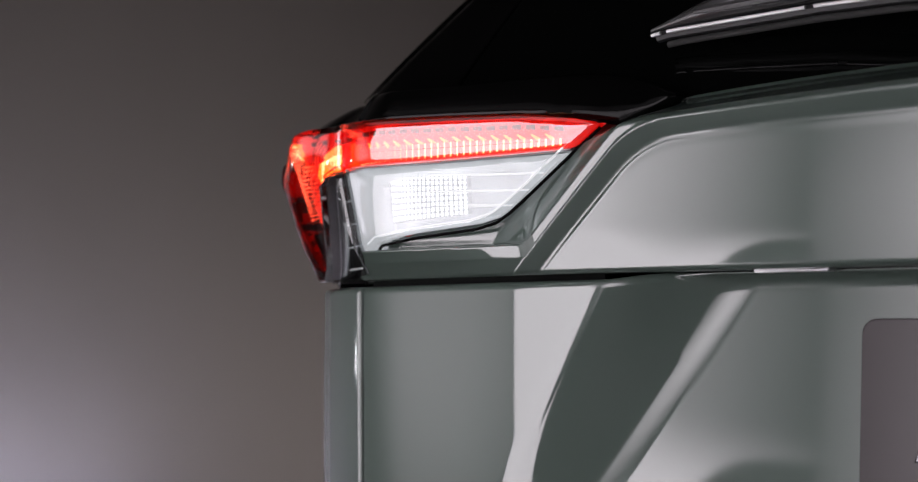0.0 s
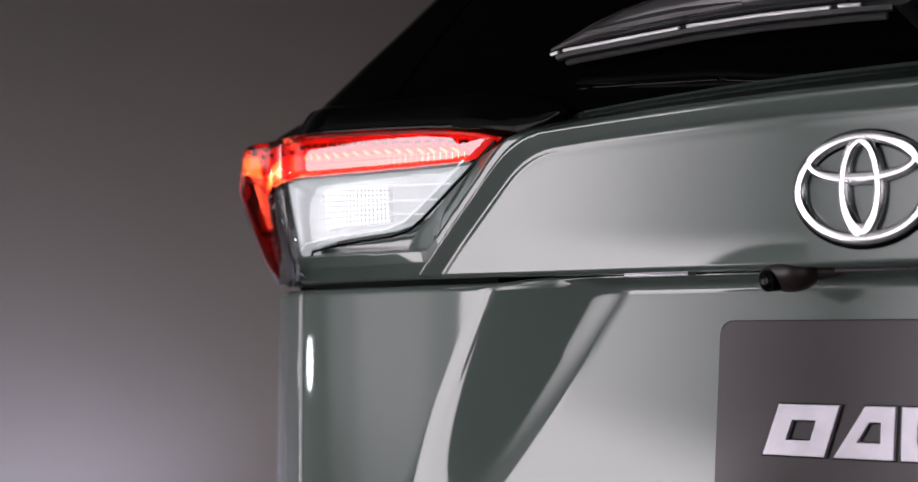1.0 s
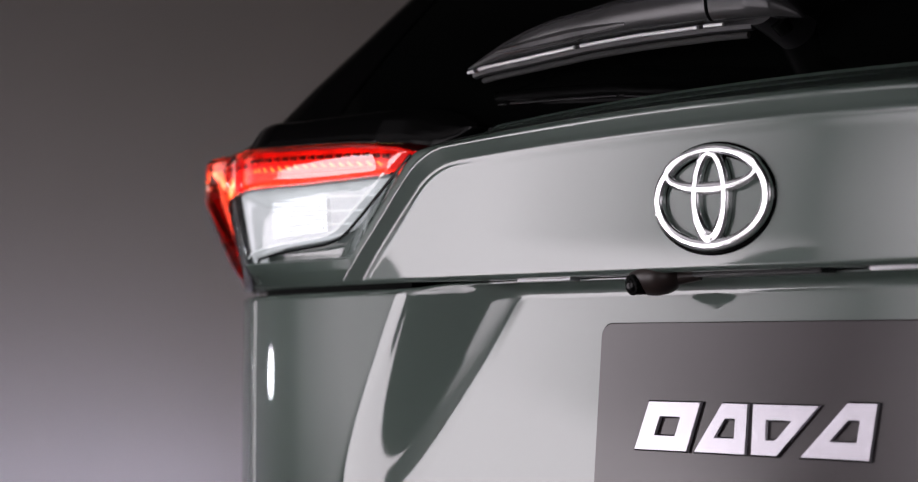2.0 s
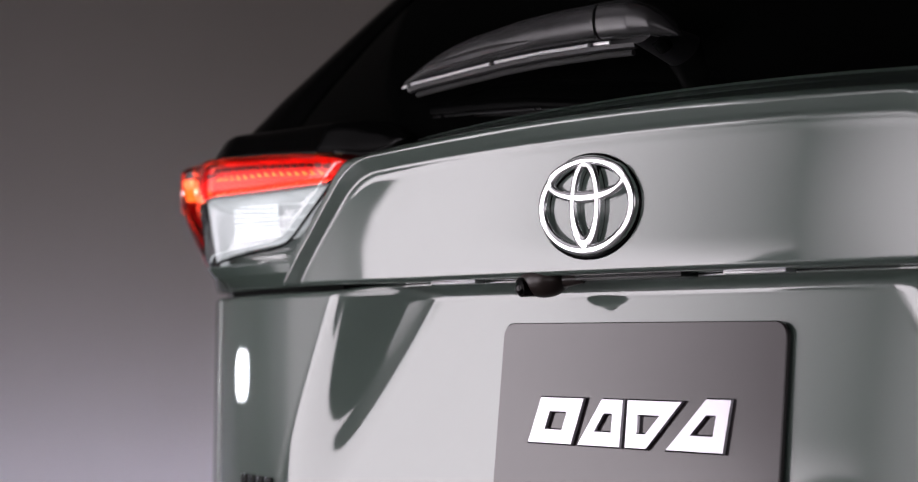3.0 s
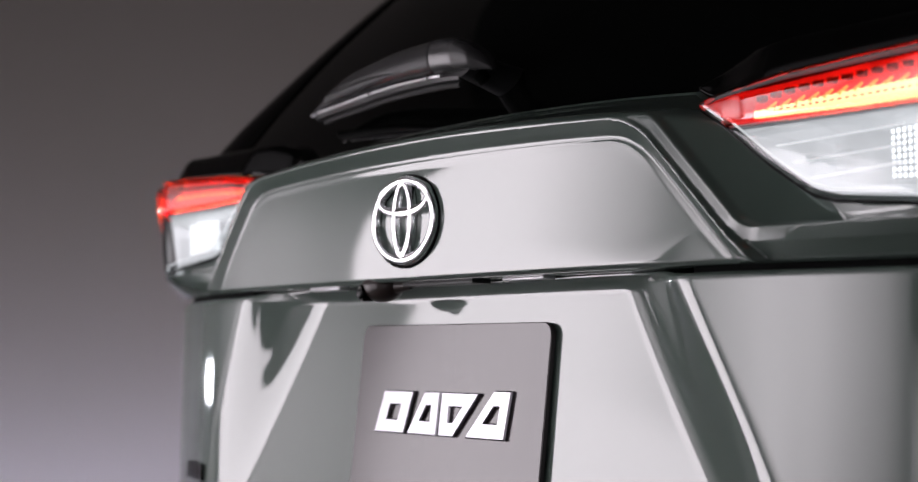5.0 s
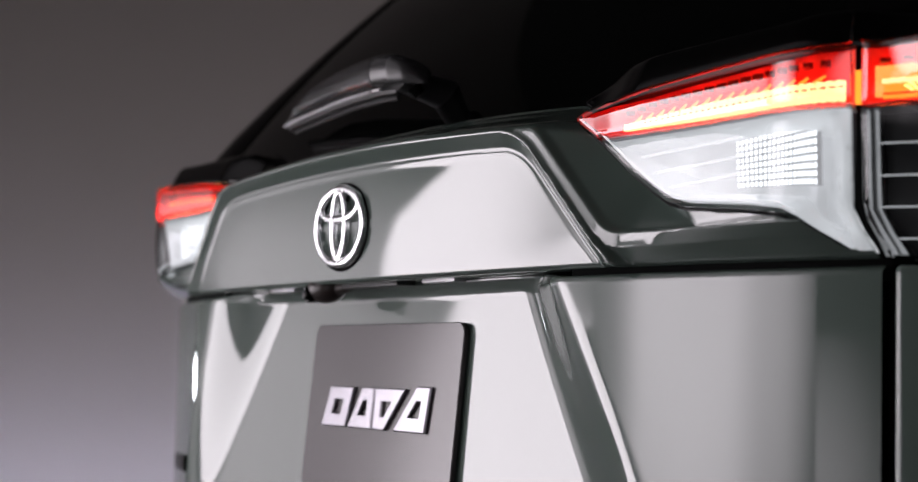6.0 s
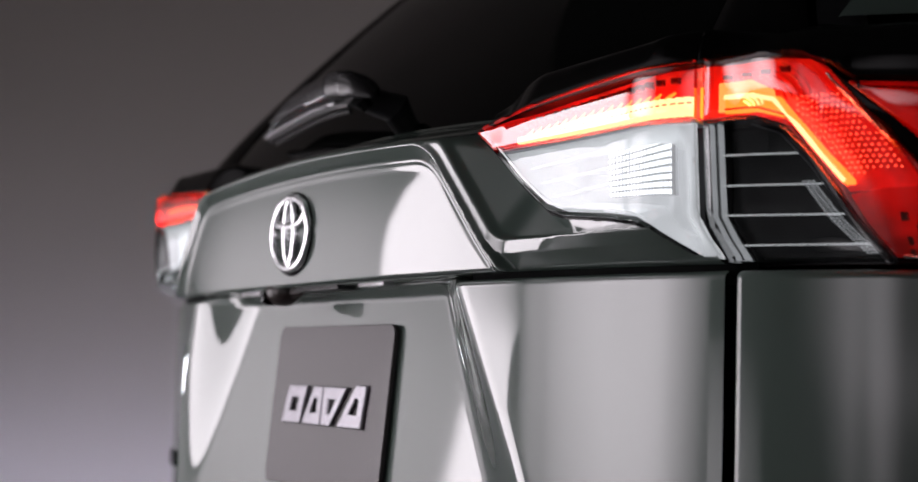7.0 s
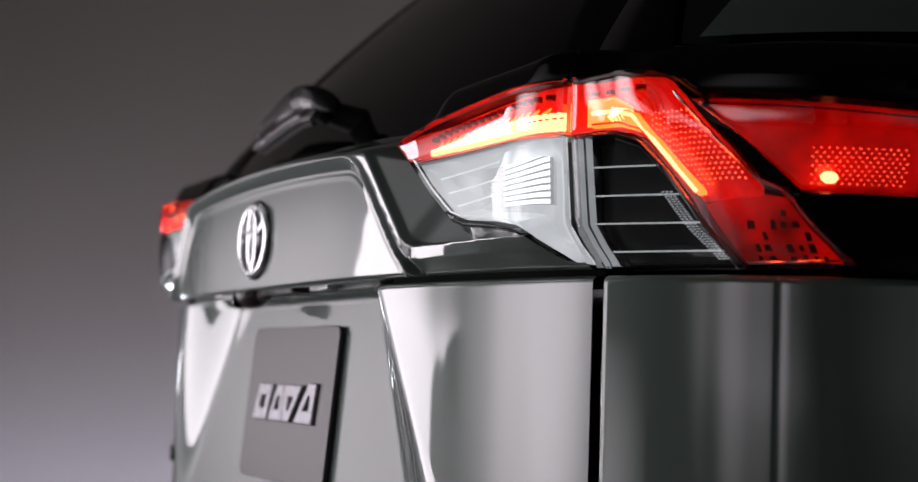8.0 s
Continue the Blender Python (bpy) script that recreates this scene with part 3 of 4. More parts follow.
# ---- the cabin shell, roof and wheels ----
def cabin():
    # y, half width at belt, belt height, half width at roof, roof height
    secs = [(.10, .66, 1.12, .60, 1.15), (.30, .70, 1.10, .62, 1.34), (.55, .75, 1.06, .60, 1.56), (.9, .80, 1.0, .60, 1.645), (1.8, .84, .98, .60, 1.68),
            (2.6, .84, .98, .58, 1.62), (3.2, .80, 1.0, .55, 1.30), (3.5, .78, 1.0, .60, 1.10), (4.1, .70, .96, .55, 1.02), (4.4, .5, .80, .40, .85)]
    V, F = [], []
    for y, wb, zb, wr, zr in secs:
        ring = [(-wb, .30), (-wb, zb), (-wr - .02, zr - .05), (-wr + .06, zr), (0, zr + .02), (wr - .06, zr), (wr + .02, zr - .05), (wb, zb), (wb, .30)]
        V += [(x, y, z) for x, z in ring]
    n = 9
    for i in range(len(secs) - 1):
        for k in range(n):
            F.append((i * n + k, i * n + (k + 1) % n, (i + 1) * n + (k + 1) % n, (i + 1) * n + k))
    F.append(tuple(range(n)))
    F.append(tuple(range((len(secs) - 1) * n, len(secs) * n)))
    return obj("cabin_shell", V, F, BLACK_GLOSS, car, "dark cabin shell and roof", sharp=30)


cabin()
for sx in (1, -1):
    for wy in (.95, 3.55):
        bm = bmesh.new()
        prof = [(.20, -.09), (.30, -.112), (.342, -.10), (.350, -.06), (.350, .06), (.342, .10), (.30, .112), (.20, .09)]
        rings = [[bm.verts.new((px, pr * math.cos(2 * math.pi * k / 40), pr * math.sin(2 * math.pi * k / 40))) for pr, px in prof] for k in range(40)]
        for k in range(40):
            a, b = rings[k], rings[(k + 1) % 40]
            for i in range(len(prof) - 1):
                bm.faces.new((a[i], a[i + 1], b[i + 1], b[i]))
        wheel = part("wheel", bm, RUBBER, car, "black rubber tyre")
        wheel.location = (sx * .80, wy, .35)
        bm = bmesh.new()
        for k in range(5):
            box(bm, (.03, .05, .20), pose(0, 0, 0, 72 * k) @ pose(sx * .05, 0, .10), .008)
        bmesh.ops.create_cone(bm, cap_ends=True, segments=32, radius1=.205, radius2=.205, depth=.05, matrix=pose(0, 0, 0, 0, 90, 0))
        part("rim", bm, STEEL, wheel)


# ---- rear glass, pillars and trim ----
def glass_y(x, z):
    d = z - 1.125
    return .036 + .62 * d + .85 * d * d + .016 * (x / .66) ** 2 + .010 * (x / .66) ** 4


def strip_grid(f, us, vs):
    return np.array([[f(u, v) for v in vs] for u in us])


def half_width(z):
    return .668 - .32 * (z - 1.15)


sheet("rear_window", strip_grid(lambda u, z: (u * half_width(z), glass_y(u * half_width(z), z), z), np.linspace(-1, 1, 61), np.linspace(1.118, 1.60, 50)),
      GLASS_DARK, car, "dark tinted rear window glass")
# gloss trim line along the foot of the glass
bm = bmesh.new()
tube(bm, [(x, glass_y(x, 1.128) - .004, 1.1305 - .095 * x * x) for x in np.linspace(-.36, .36, 41)], .0016, 6)
part("window_seal", bm, BLACK_MATTE, car, "thin black rubber seal")


# outer edge of the fin beside the rear glass, sweeping outwards at its foot: height, half width, depth
FIN = np.array([(1.120, .738, .072), (1.150, .730, .086), (1.170, .714, .096), (1.200, .689, .113), (1.250, .659, .158), (1.300, .640, .212), (1.400, .6136, .336), (1.500, .5835, .470), (1.600, .550, .612)])


def fin_edge(z):
    return float(np.interp(z, FIN[:, 0], FIN[:, 1])), float(np.interp(z, FIN[:, 0], FIN[:, 2]))


def fin(side):
    """Rounded gloss black fin from the glass out to its edge."""
    def f(u, z):
        ex, ey = fin_edge(z)
        gx = half_width(z) - .055
        gy = glass_y(gx, z) - .002
        k = math.sin(.5 * math.pi * u)
        return (side * (gx + (ex - gx) * k), gy + (ey - gy) * (1 - math.cos(.5 * math.pi * u)) - .006 * math.sin(math.pi * u), z)
    return sheet("window_side_spoiler", strip_grid(f, np.linspace(0, 1, 17), np.linspace(1.120, 1.60, 49)), BLACK_GLOSS, car, "gloss black fin beside the rear glass", flip=side < 0)


def pillar_edge(side):
    """Dark tailgate edge behind the fin."""
    def f(u, z):
        ex, ey = fin_edge(z)
        return (side * (ex + .004 + .016 * u), ey + .006 + .034 * u, z)
    return sheet("pillar_edge", strip_grid(f, np.linspace(0, 1, 5), np.linspace(1.152, 1.60, 40)), BLACK_MATTE, car, "dark grey tailgate edge", flip=side < 0)


for side in (1, -1):
    fin(side)
    pillar_edge(side)

    # body-coloured rear pillar and side glass surround
    def cpillar(u, v, side=side):
        z = 1.156 + .44 * v
        y0 = .100 + 1.0 * (z - 1.156)
        y = y0 + (1.5 - y0) * u ** 1.6
        x = .748 - .31 * (z - 1.156) - .70 * (z - 1.156) ** 2 + .10 * (1 - math.exp(-(y - y0) / .12)) * (1 - .3 * v)
        return (side * x, y, z + .012 * min(1, (y - y0) / .25) * (1 - v))
    sheet("rear_pillar", strip_grid(cpillar, np.linspace(0, 1, 40), np.linspace(0, 1, 30)), PAINT, car, "sage green rear roof pillar", flip=side < 0)
    # black band between lamp and pillar
    top = [(.345, 1.123), (.37, 1.133), (.393, 1.141), (.417, 1.1465), (.50, 1.148), (.60, 1.149), (.70, 1.151), (.76, 1.150), (.83, 1.146), (1.0, 1.150), (1.8, 1.16)]
    bot = [(.345, 1.120), (.393, 1.0975), (.43, 1.106), (.479, 1.112), (.555, 1.116), (.609, 1.118), (.70, 1.120), (.79, 1.118), (.803, 1.113), (.826, 1.096), (.953, 1.088), (1.25, 1.0735), (1.8, 1.07)]

    def trim_off(s, z):
        return lamp_off(s, np.minimum(z, 1.11)) - .008 - .55 * np.clip(z - 1.112, 0, 1) - .030 * smooth01(.46, .36, s) - .95 * np.clip(z - 1.114, 0, 1) * smooth01(.69, .76, s)
    patch("lamp_top_trim", side, top, bot, trim_off, .05, BLACK_GLOSS, car, "gloss black trim above the tail lamp", rows=10, rim=.010)
    patch("lamp_side_trim", side, [(.884, 1.0270), (.962, 1.0260), (1.25, 1.032), (1.9, 1.06)], [(.884, 1.0255), (.926, .9675), (1.0, .9655), (1.9, .965)], at(-.006), .04, BLACK_GLOSS, car,
          "gloss black lamp surround on the body side", rows=8)
    patch("lamp_joint", side, [(.806, 1.1105), (.826, 1.0930), (.892, 1.0280), (.90, 1.0270)], [(.806, 1.1095), (.817, 1.0975), (.865, 1.0355), (.882, 1.0295), (.90, 1.0268)], at(-.010), .03,
          BLACK_GLOSS, car, "dark diagonal strip between the lamps", rim=.002)

# ---- tail lamps ----


def z_of(line, s):
    return float(np.interp(s, *np.array(line).T))


def blocks(name, side, cells, depth, off, material, parent, label="", taper=.7):
    """Small moulded studs: cells of (s, z, width, height), one mesh."""
    V, F = [], []
    for s, z, w, h in cells:
        b = len(V)
        o = float(lamp_off(np.array(s), np.array(z))) + off
        for k, q in ((0, 1.0), (1, taper)):
            for ds_, dz_ in ((-1, -1), (1, -1), (1, 1), (-1, 1)):
                V.append(skin(side * (s + ds_ * w / 2 * q), z + dz_ * h / 2 * q, o + k * depth).tolist())
        F += [(b + 4, b + 5, b + 6, b + 7)] + [(b + i, b + (i + 1) % 4, b + 4 + (i + 1) % 4, b + 4 + i) for i in range(4)]
    return obj(name, V, F, material, parent, label, smooth=False)


RED_LINE = [(.393, 1.096), (.421, 1.0785), (.55, 1.0775), (.7005, 1.0775)]




for side in (1, -1):
    # the part on the tailgate
    lamp = patch("tailgate_lamp", side, [(s, z - .001) for s, z in LAMP_TOP], [(s, z + .001) for s, z in LAMP_BOT], at(-.058), .012, HOUSING, car,
                 "lit tailgate lamp with red upper and clear lower lens", rim=.002)
    patch("red_lens", side, LAMP_TOP, RED_LINE, at(.003), .012, LENS_RED, lamp, "glossy red lens", bulge=.002, rows=10)
    patch("clear_lens", side, [(.419, 1.0795)] + [(s, z - .0012) for s, z in RED_LINE[1:]], [(.419, 1.079)] + LAMP_BOT[1:], at(.003), .030, LENS_CLEAR, lamp,
          "clear glossy lens", bulge=.002, rows=12)
    patch("red_reflector", side, [(s, z - .002) for s, z in LAMP_TOP], [(s, z + .002) for s, z in RED_LINE], lambda s, z: lamp_off(s, z) - .006 - .018 * smooth01(.40, .48, s), .006, RED_LIT, lamp, "lit red lamp body", rim=.001)
    # light bar with slanted slats
    bt = [(.445, 1.0895), (.55, 1.0945), (.696, 1.0965)]
    bb = [(.437, 1.0835), (.55, 1.0815), (.696, 1.0812)]
    # saw teeth: their long faces glow outwards, their short faces stay plain red
    for first, second, name, material, label in ((.12, 1.0, "light_bar", LED_BAR, "glowing amber-red light bar"), (0.0, .12, "light_bar_back", RED_LIT, "")):
        V, F = [], []
        for k in range(34):
            n0 = len(V)
            for q in (first, second):
                s = .440 + .0075 * (k + q)
                for z in (z_of(bb, s), z_of(bt, s)):
                    V.append(skin(side * s, z, float(lamp_off(np.array(s), np.array(z))) - .017 + (.0062 if q == .12 else 0.0)).tolist())
            F.append((n0, n0 + 1, n0 + 3, n0 + 2))
        obj(name, V, F, material, lamp, label, smooth=False)
    cells = [(.446 + .0146 * k, z_of(LAMP_TOP, .446 + .0146 * k) - .0115, .0078, .0052) for k in range(17)]
    blocks("slat", side, cells, .005, -.016, DARK_RED, lamp, "dark red teeth of the light guide")
    for zz_ in (1.0880,):
        bm = bmesh.new()
        tube(bm, [tuple(skin(side * s, zz_ + .004 * (s - .45) / .25, float(lamp_off(np.array(s), np.array(zz_))) - .013)) for s in np.linspace(.46, .694, 30)], .0006, 6)
        part("light_guide_line", bm, RED_BODY, lamp)
    for k in range(16):
        s = .452 + .0146 * k
        z0 = z_of(bt, s) - .0005
        bm = bmesh.new()
        tube(bm, [tuple(skin(side * (s + .0085 * u), z0 + .0052 * u, float(lamp_off(np.array(s), np.array(z0))) - .0145)) for u in (0, .5, 1)], [.0018, .0014, .0008], 6)
        part("light_streak", bm, ORANGE, lamp, "slanted glowing facet of the light bar")
    # clear half: reflector bowl and ribs with painted glow, reversing light with its prisms
    ct = [(s, z - .003) for s, z in RED_LINE[1:]]
    cb = [(s, z + .003) for s, z in LAMP_BOT[1:]]
    patch("clear_reflector", side, ct, cb, lambda s, z: lamp_off(s, z) - .006 - .032 * smooth01(0, .011, np.minimum(np.interp(s, *np.array(ct).T) - z, z - np.interp(s, *np.array(cb).T))) * smooth01(.42, .51, s) * smooth01(.700, .676, s), .005, REFLECTOR_GLOW, lamp,
          "silvered reflector bowl with painted glow", rim=.003)
    rt = [(.560, 1.0650), (.672, 1.0720)]
    rb = [(.560, 1.0290), (.672, 1.0245)]
    rev = patch("reversing_light", side, rt, rb, at(-.0315), .006, REFLECTOR_GAP, lamp, "lit white reversing light", rim=.001)
    cells = []
    for i in range(20):
        for j in range(8):
            s = .5628 + .0054 * i
            q = (j + .5) / 8
            zt, zb = z_of(rt, s), z_of(rb, s)
            cells.append((s, zb + (zt - zb) * q, .0030, (zt - zb) / 8 * .66))
    blocks("prism", side, cells, .0004, -.0313, REVERSE, rev, "rows of small glowing prisms", taper=.7)
    for s0, s1, z0, z1 in ((.462, .588, 1.0605, 1.0645), (.492, .588, 1.0335, 1.0375), (.478, .588, 1.0465, 1.0500), (.580, .698, 1.0715, 1.0755)):
        bm = bmesh.new()
        tube(bm, [tuple(skin(side * s, z0 + (z1 - z0) * (s - s0) / (s1 - s0), float(lamp_off(np.array(s), np.array(z0))) - .014)) for s in np.linspace(s0, s1, 14)], .0009, 6)
        part("rib", bm, RIB_GLOW, lamp, "fine rib with painted glow")
    # wall added to keep red light out of the clear half
    patch("light_divider", side, [(s, z + .0004) for s, z in RED_LINE[1:]], [(s, z - .0018) for s, z in RED_LINE[1:]], at(-.004), .034, REFLECTOR_WHITE, lamp, rim=.0005, rows=2)
    # rim of the lens seen as a dark line
    bm = bmesh.new()
    tube(bm, [tuple(skin(side * s, z, float(lamp_off(np.array(s), np.array(z))) - .004)) for s, z in [(s, z - .0020) for s, z in LAMP_BOT[:-1]]], .0016, 8)
    part("lamp_gasket", bm, BLACK_GLOSS, lamp, "thin black gasket")

    bm = bmesh.new()
    tube(bm, [tuple(skin(side * s, z, float(lamp_off(np.array(s), np.array(z))) + .0005)) for s, z in [(s + .003, z + .0060) for s, z in LAMP_BOT[1:-2]]], .0009, 6)
    part("lens_step", bm, RIB_GLOW, lamp, "fine step line in the lens with painted glow")
    # the part on the quarter panel
    Q_TOP = [(.7085, 1.1215), (.760, 1.121), (.791, 1.1180), (.803, 1.112), (.817, 1.096), (.865, 1.034), (.882, 1.028), (.924, .974)]
    Q_MID = [(.7085, 1.0755), (.735, 1.0775), (.750, 1.0765), (.772, 1.069), (.792, 1.047), (.811, 1.021), (.829, .989), (.8405, .9735)]
    qlamp = patch("quarter_lamp", side, [(s, z - .001) for s, z in Q_TOP], [(.7085, .9715), (.924, .9725)], at(-.042), .012, HOUSING, car,
                  "lit wrap-round tail lamp with red and smoked lens", rim=.002)
    patch("red_lens", side, Q_TOP, Q_MID + [(.924, .9733)], at(.003), .032, LENS_RED, qlamp, "glossy red lens", bulge=.002, rows=12)
    patch("smoked_lens", side, [(s, z - .0012) for s, z in Q_MID], [(.7085, .9715), (.8405, .9725)], at(.003), .032, LENS_SMOKE, qlamp, "clear smoked lens", bulge=.002, rows=12)
    patch("red_reflector", side, [(s, z - .002) for s, z in Q_TOP[:6]], [(s, z + .002) for s, z in Q_MID[:6]] + [(.865, 1.024)], at(-.024), .006, RED_LIT, qlamp, "lit red lamp body", rim=.001)
    patch("lower_red_reflector", side, [(.812, 1.021), (.865, 1.026), (.882, 1.024), (.920, .977)], [(.812, 1.019), (.829, .990), (.8405, .976), (.920, .976)], at(-.024), .006, RED_BODY,
          qlamp, "dim red lamp body", rim=.001)
    # curved light guide
    gt = [(.722, 1.0965), (.748, 1.0955), (.770, 1.089), (.783, 1.073), (.800, 1.052), (.820, 1.030)]
    gb = [(.722, 1.0815), (.748, 1.0815), (.772, 1.0745), (.790, 1.055), (.812, 1.0265), (.820, 1.0265)]
    patch("light_guide", side, gt, gb, at(-.013), .004, ORANGE, qlamp, "glowing amber light guide", rim=.001)
    def along(pts, off, r, name, material, label=""):
        bm = bmesh.new()
        tube(bm, [tuple(skin(side * s, z, float(lamp_off(np.array(s), np.array(z))) + off)) for s, z in pts], r, 6)
        return part(name, bm, material, qlamp, label)
    along([(.722, 1.0935), (.746, 1.0930), (.764, 1.0880), (.778, 1.0720), (.797, 1.0470), (.812, 1.0290)], -.0125, .0019, "light_guide_core", LED_BAR, "hot core of the light guide")
    along([(.722, 1.0845), (.748, 1.0845), (.771, 1.0770), (.788, 1.0570), (.810, 1.0275)], -.0125, .0008, "light_guide_edge", RED_BODY)
    # flat emitting patch stands in for the soft light round the bulb
    patch("lamp_glow", side, [(.716, 1.1050), (.744, 1.1050), (.764, 1.0950)], [(.716, 1.0830), (.764, 1.0830)], at(-.0150), .003, BULB_GLOW, qlamp, "orange glow round the bulb", rim=.001)
    # fan of curved facets round the bulb, then rows of dots on wider arcs
    FX, FZ = .733, 1.084
    for k, rr in enumerate((.010, .0138, .0176, .0214)):
        along([(FX + rr * math.cos(radians(q)), FZ + .62 * rr * math.sin(radians(q))) for q in range(62 - 3 * k, 4, -5)], -.0125, [.0010 - .0001 * k] * len(range(62 - 3 * k, 4, -5)), "glow_arc", LED_HOT if k < 2 else LED_BAR, "curved glowing facet")
    for k in range(7):
        rr = .030 + .0052 * k
        along([(FX + rr * math.cos(radians(q)), FZ + .62 * rr * math.sin(radians(q))) for q in range(52, 6, -4)], -.019, .0007, "facet_arc", RED_BODY, "curved red facet line")
    cells = []
    for k in range(30):
        rr = .050 + .0040 * k
        for q in np.arange(40 - 14 * (k % 2) * .1, -70, -.0052 / rr * 57.3):
            s, z = FX + rr * math.cos(radians(q)), FZ + .80 * rr * math.sin(radians(q))
            if .775 < s < .866 and z < min(z_of(Q_TOP, s) - .007, 1.090) and z > max(z_of(gt, min(s, .82)), 1.031) + .003:
                cells.append((s, z, .0013, .0010))
    blocks("dot_prism", side, cells, .001, -.016, LED_DOT, qlamp, "rows of small glowing dots")
    cells = [(.723 + .017 * k, 1.1085, .008, .0045) for k in range(4)]
    blocks("slat", side, cells, .004, -.016, DARK_RED, qlamp)
    rng = random.Random(5)
    cells = [(.846 + .0085 * i + rng.uniform(-.0008, .0008), 1.012 - .0085 * j, rng.uniform(.0035, .0062), rng.uniform(.0045, .008)) for i in range(8) for j in range(5) if rng.random() < .6 and 1.012 - .0085 * j < z_of(Q_TOP, .846 + .0085 * i) - .008]
    blocks("dark_cell", side, cells, .003, -.020, HOUSING, qlamp, "dark square cells")
    # emitting strip stands in for lamp light leaking through the joint
    patch("edge_glow", side, [(.7025, 1.1020), (.7070, 1.1020)], [(.7025, 1.0790), (.7070, 1.0790)], at(-.011), .010, AMBER, qlamp, "amber glow in the joint of the lamps", rim=.001)
    # thin chrome rod added along the lens edge to catch glints
    along([(.812, 1.1005), (.817, 1.0945), (.840, 1.0650), (.863, 1.0350), (.880, 1.0265), (.900, 1.0010), (.920, .9770), (.880, .9745), (.845, .9740)], .0010, .0014, "lens_glint_rod", CHROME, "thin chrome glint rod along the lens edge")
    # smoked half: bezel frame, ribs, prism strip; the pale parts carry a painted glow
    for s0, s1, o, mat in ((.7093, .7115, -.007, REFLECTOR_GLOW), (.7118, .7150, -.012, SMOKE_GREY), (.7153, .7168, -.010, REFLECTOR_GLOW), (.7171, .7195, -.018, HOUSING)):
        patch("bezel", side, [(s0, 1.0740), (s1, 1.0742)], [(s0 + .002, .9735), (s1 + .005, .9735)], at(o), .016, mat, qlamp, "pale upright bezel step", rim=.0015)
    for z0 in (.985, 1.007, 1.029, 1.0515):
        s1 = float(np.interp(-z0, [-z for s, z in Q_MID[2:]], [s for s, z in Q_MID[2:]])) - .012
        bm = bmesh.new()
        tube(bm, [tuple(skin(side * s, z0, float(lamp_off(np.array(s), np.array(z0))) - .020)) for s in np.linspace(.718, s1, 14)], .0008, 6)
        part("rib", bm, RIB_GLOW, qlamp, "fine rib with painted glow")
    # dark wall added between the red and the smoked half to stop red light
    patch("light_divider", side, [(s, z + .0008) for s, z in Q_MID], [(s, z - .0022) for s, z in Q_MID], at(-.005), .038, HOUSING, qlamp, rim=.001, rows=2)
    cells = []
    for k in range(28):
        q = (k + .5) / 28
        for c in range(3):
            cells.append((.7790 + .0375 * q + .0036 * c, 1.0315 - .054 * q, .0026, .0011))
    blocks("prism_strip", side, cells, .002, -.016, REFLECTOR_GLOW, qlamp, "strip of small pale prisms with painted glow", taper=.5)
    along([(s - .007, z - .004) for s, z in Q_MID[2:]], -.012, .0005, "lens_step", REFLECTOR_WHITE, "pale step line in the lens")
    patch("rear_reflector", side, [(.720, 1.071), (.75, 1.071), (.772, 1.062), (.829, .980)], [(.720, .976), (.829, .976)], at(-.034), .004, SMOKE_GREY, qlamp, rim=.001)
    # the long red lamp on the side
    S_TOP = [(.826, 1.0945), (.953, 1.0865), (1.25, 1.072)]
    S_BOT = [(.826, 1.0935), (.892, 1.0285), (.962, 1.0275), (1.25, 1.034)]
    slamp = patch("side_lamp", side, S_TOP, S_BOT, at(-.030), .008, RED_BODY, car, "long dim red side lamp", rim=.001)
    patch("red_lens", side, S_TOP, S_BOT, at(.002), .024, LENS_RED, slamp, "glossy red lens", rows=8)
    bm = bmesh.new()
    bmesh.ops.create_uvsphere(bm, u_segments=14, v_segments=8, radius=1.0, matrix=Matrix.Translation(skin(side * .912, 1.0385, .010)) @ Matrix.Diagonal((.004, .0075, .0045, 1)))
    part("bulb", bm, LED_HOT, slamp, "glowing bulb")
    cells = [(.900 + .0055 * i + .0027 * (j % 2), 1.060 - .0032 * j, .0012, .0007) for i in range(13) for j in range(9)]
    blocks("prism", side, cells, .001, -.022, LED_DOT, slamp)

# ---- wiper on the rear glass ----
wiper = new("rear_wiper")
wiper.parent = car
tagged(wiper, "grey-black rear wiper under a plastic cover")
W_TOP = [(-.381, 1.186), (-.350, 1.196), (-.325, 1.2035), (-.285, 1.212), (-.25, 1.2170), (-.17, 1.2205), (-.11, 1.2200), (-.05, 1.2170), (-.025, 1.2155), (-.008, 1.2125), (.004, 1.2075), (.015, 1.1990), (.024, 1.1890), (.030, 1.1815)]
W_BOT = [(-.381, 1.1825), (-.36, 1.1850), (-.22, 1.1890), (-.14, 1.1875), (-.06, 1.1835), (.030, 1.1795)]


def wiper_y(x):
    return float(np.interp(x, (-.381, -.30, -.232, -.16, -.10, -.05, -.01, .03), (.053, .046, .040, .029, .020, .012, .014, .026)))


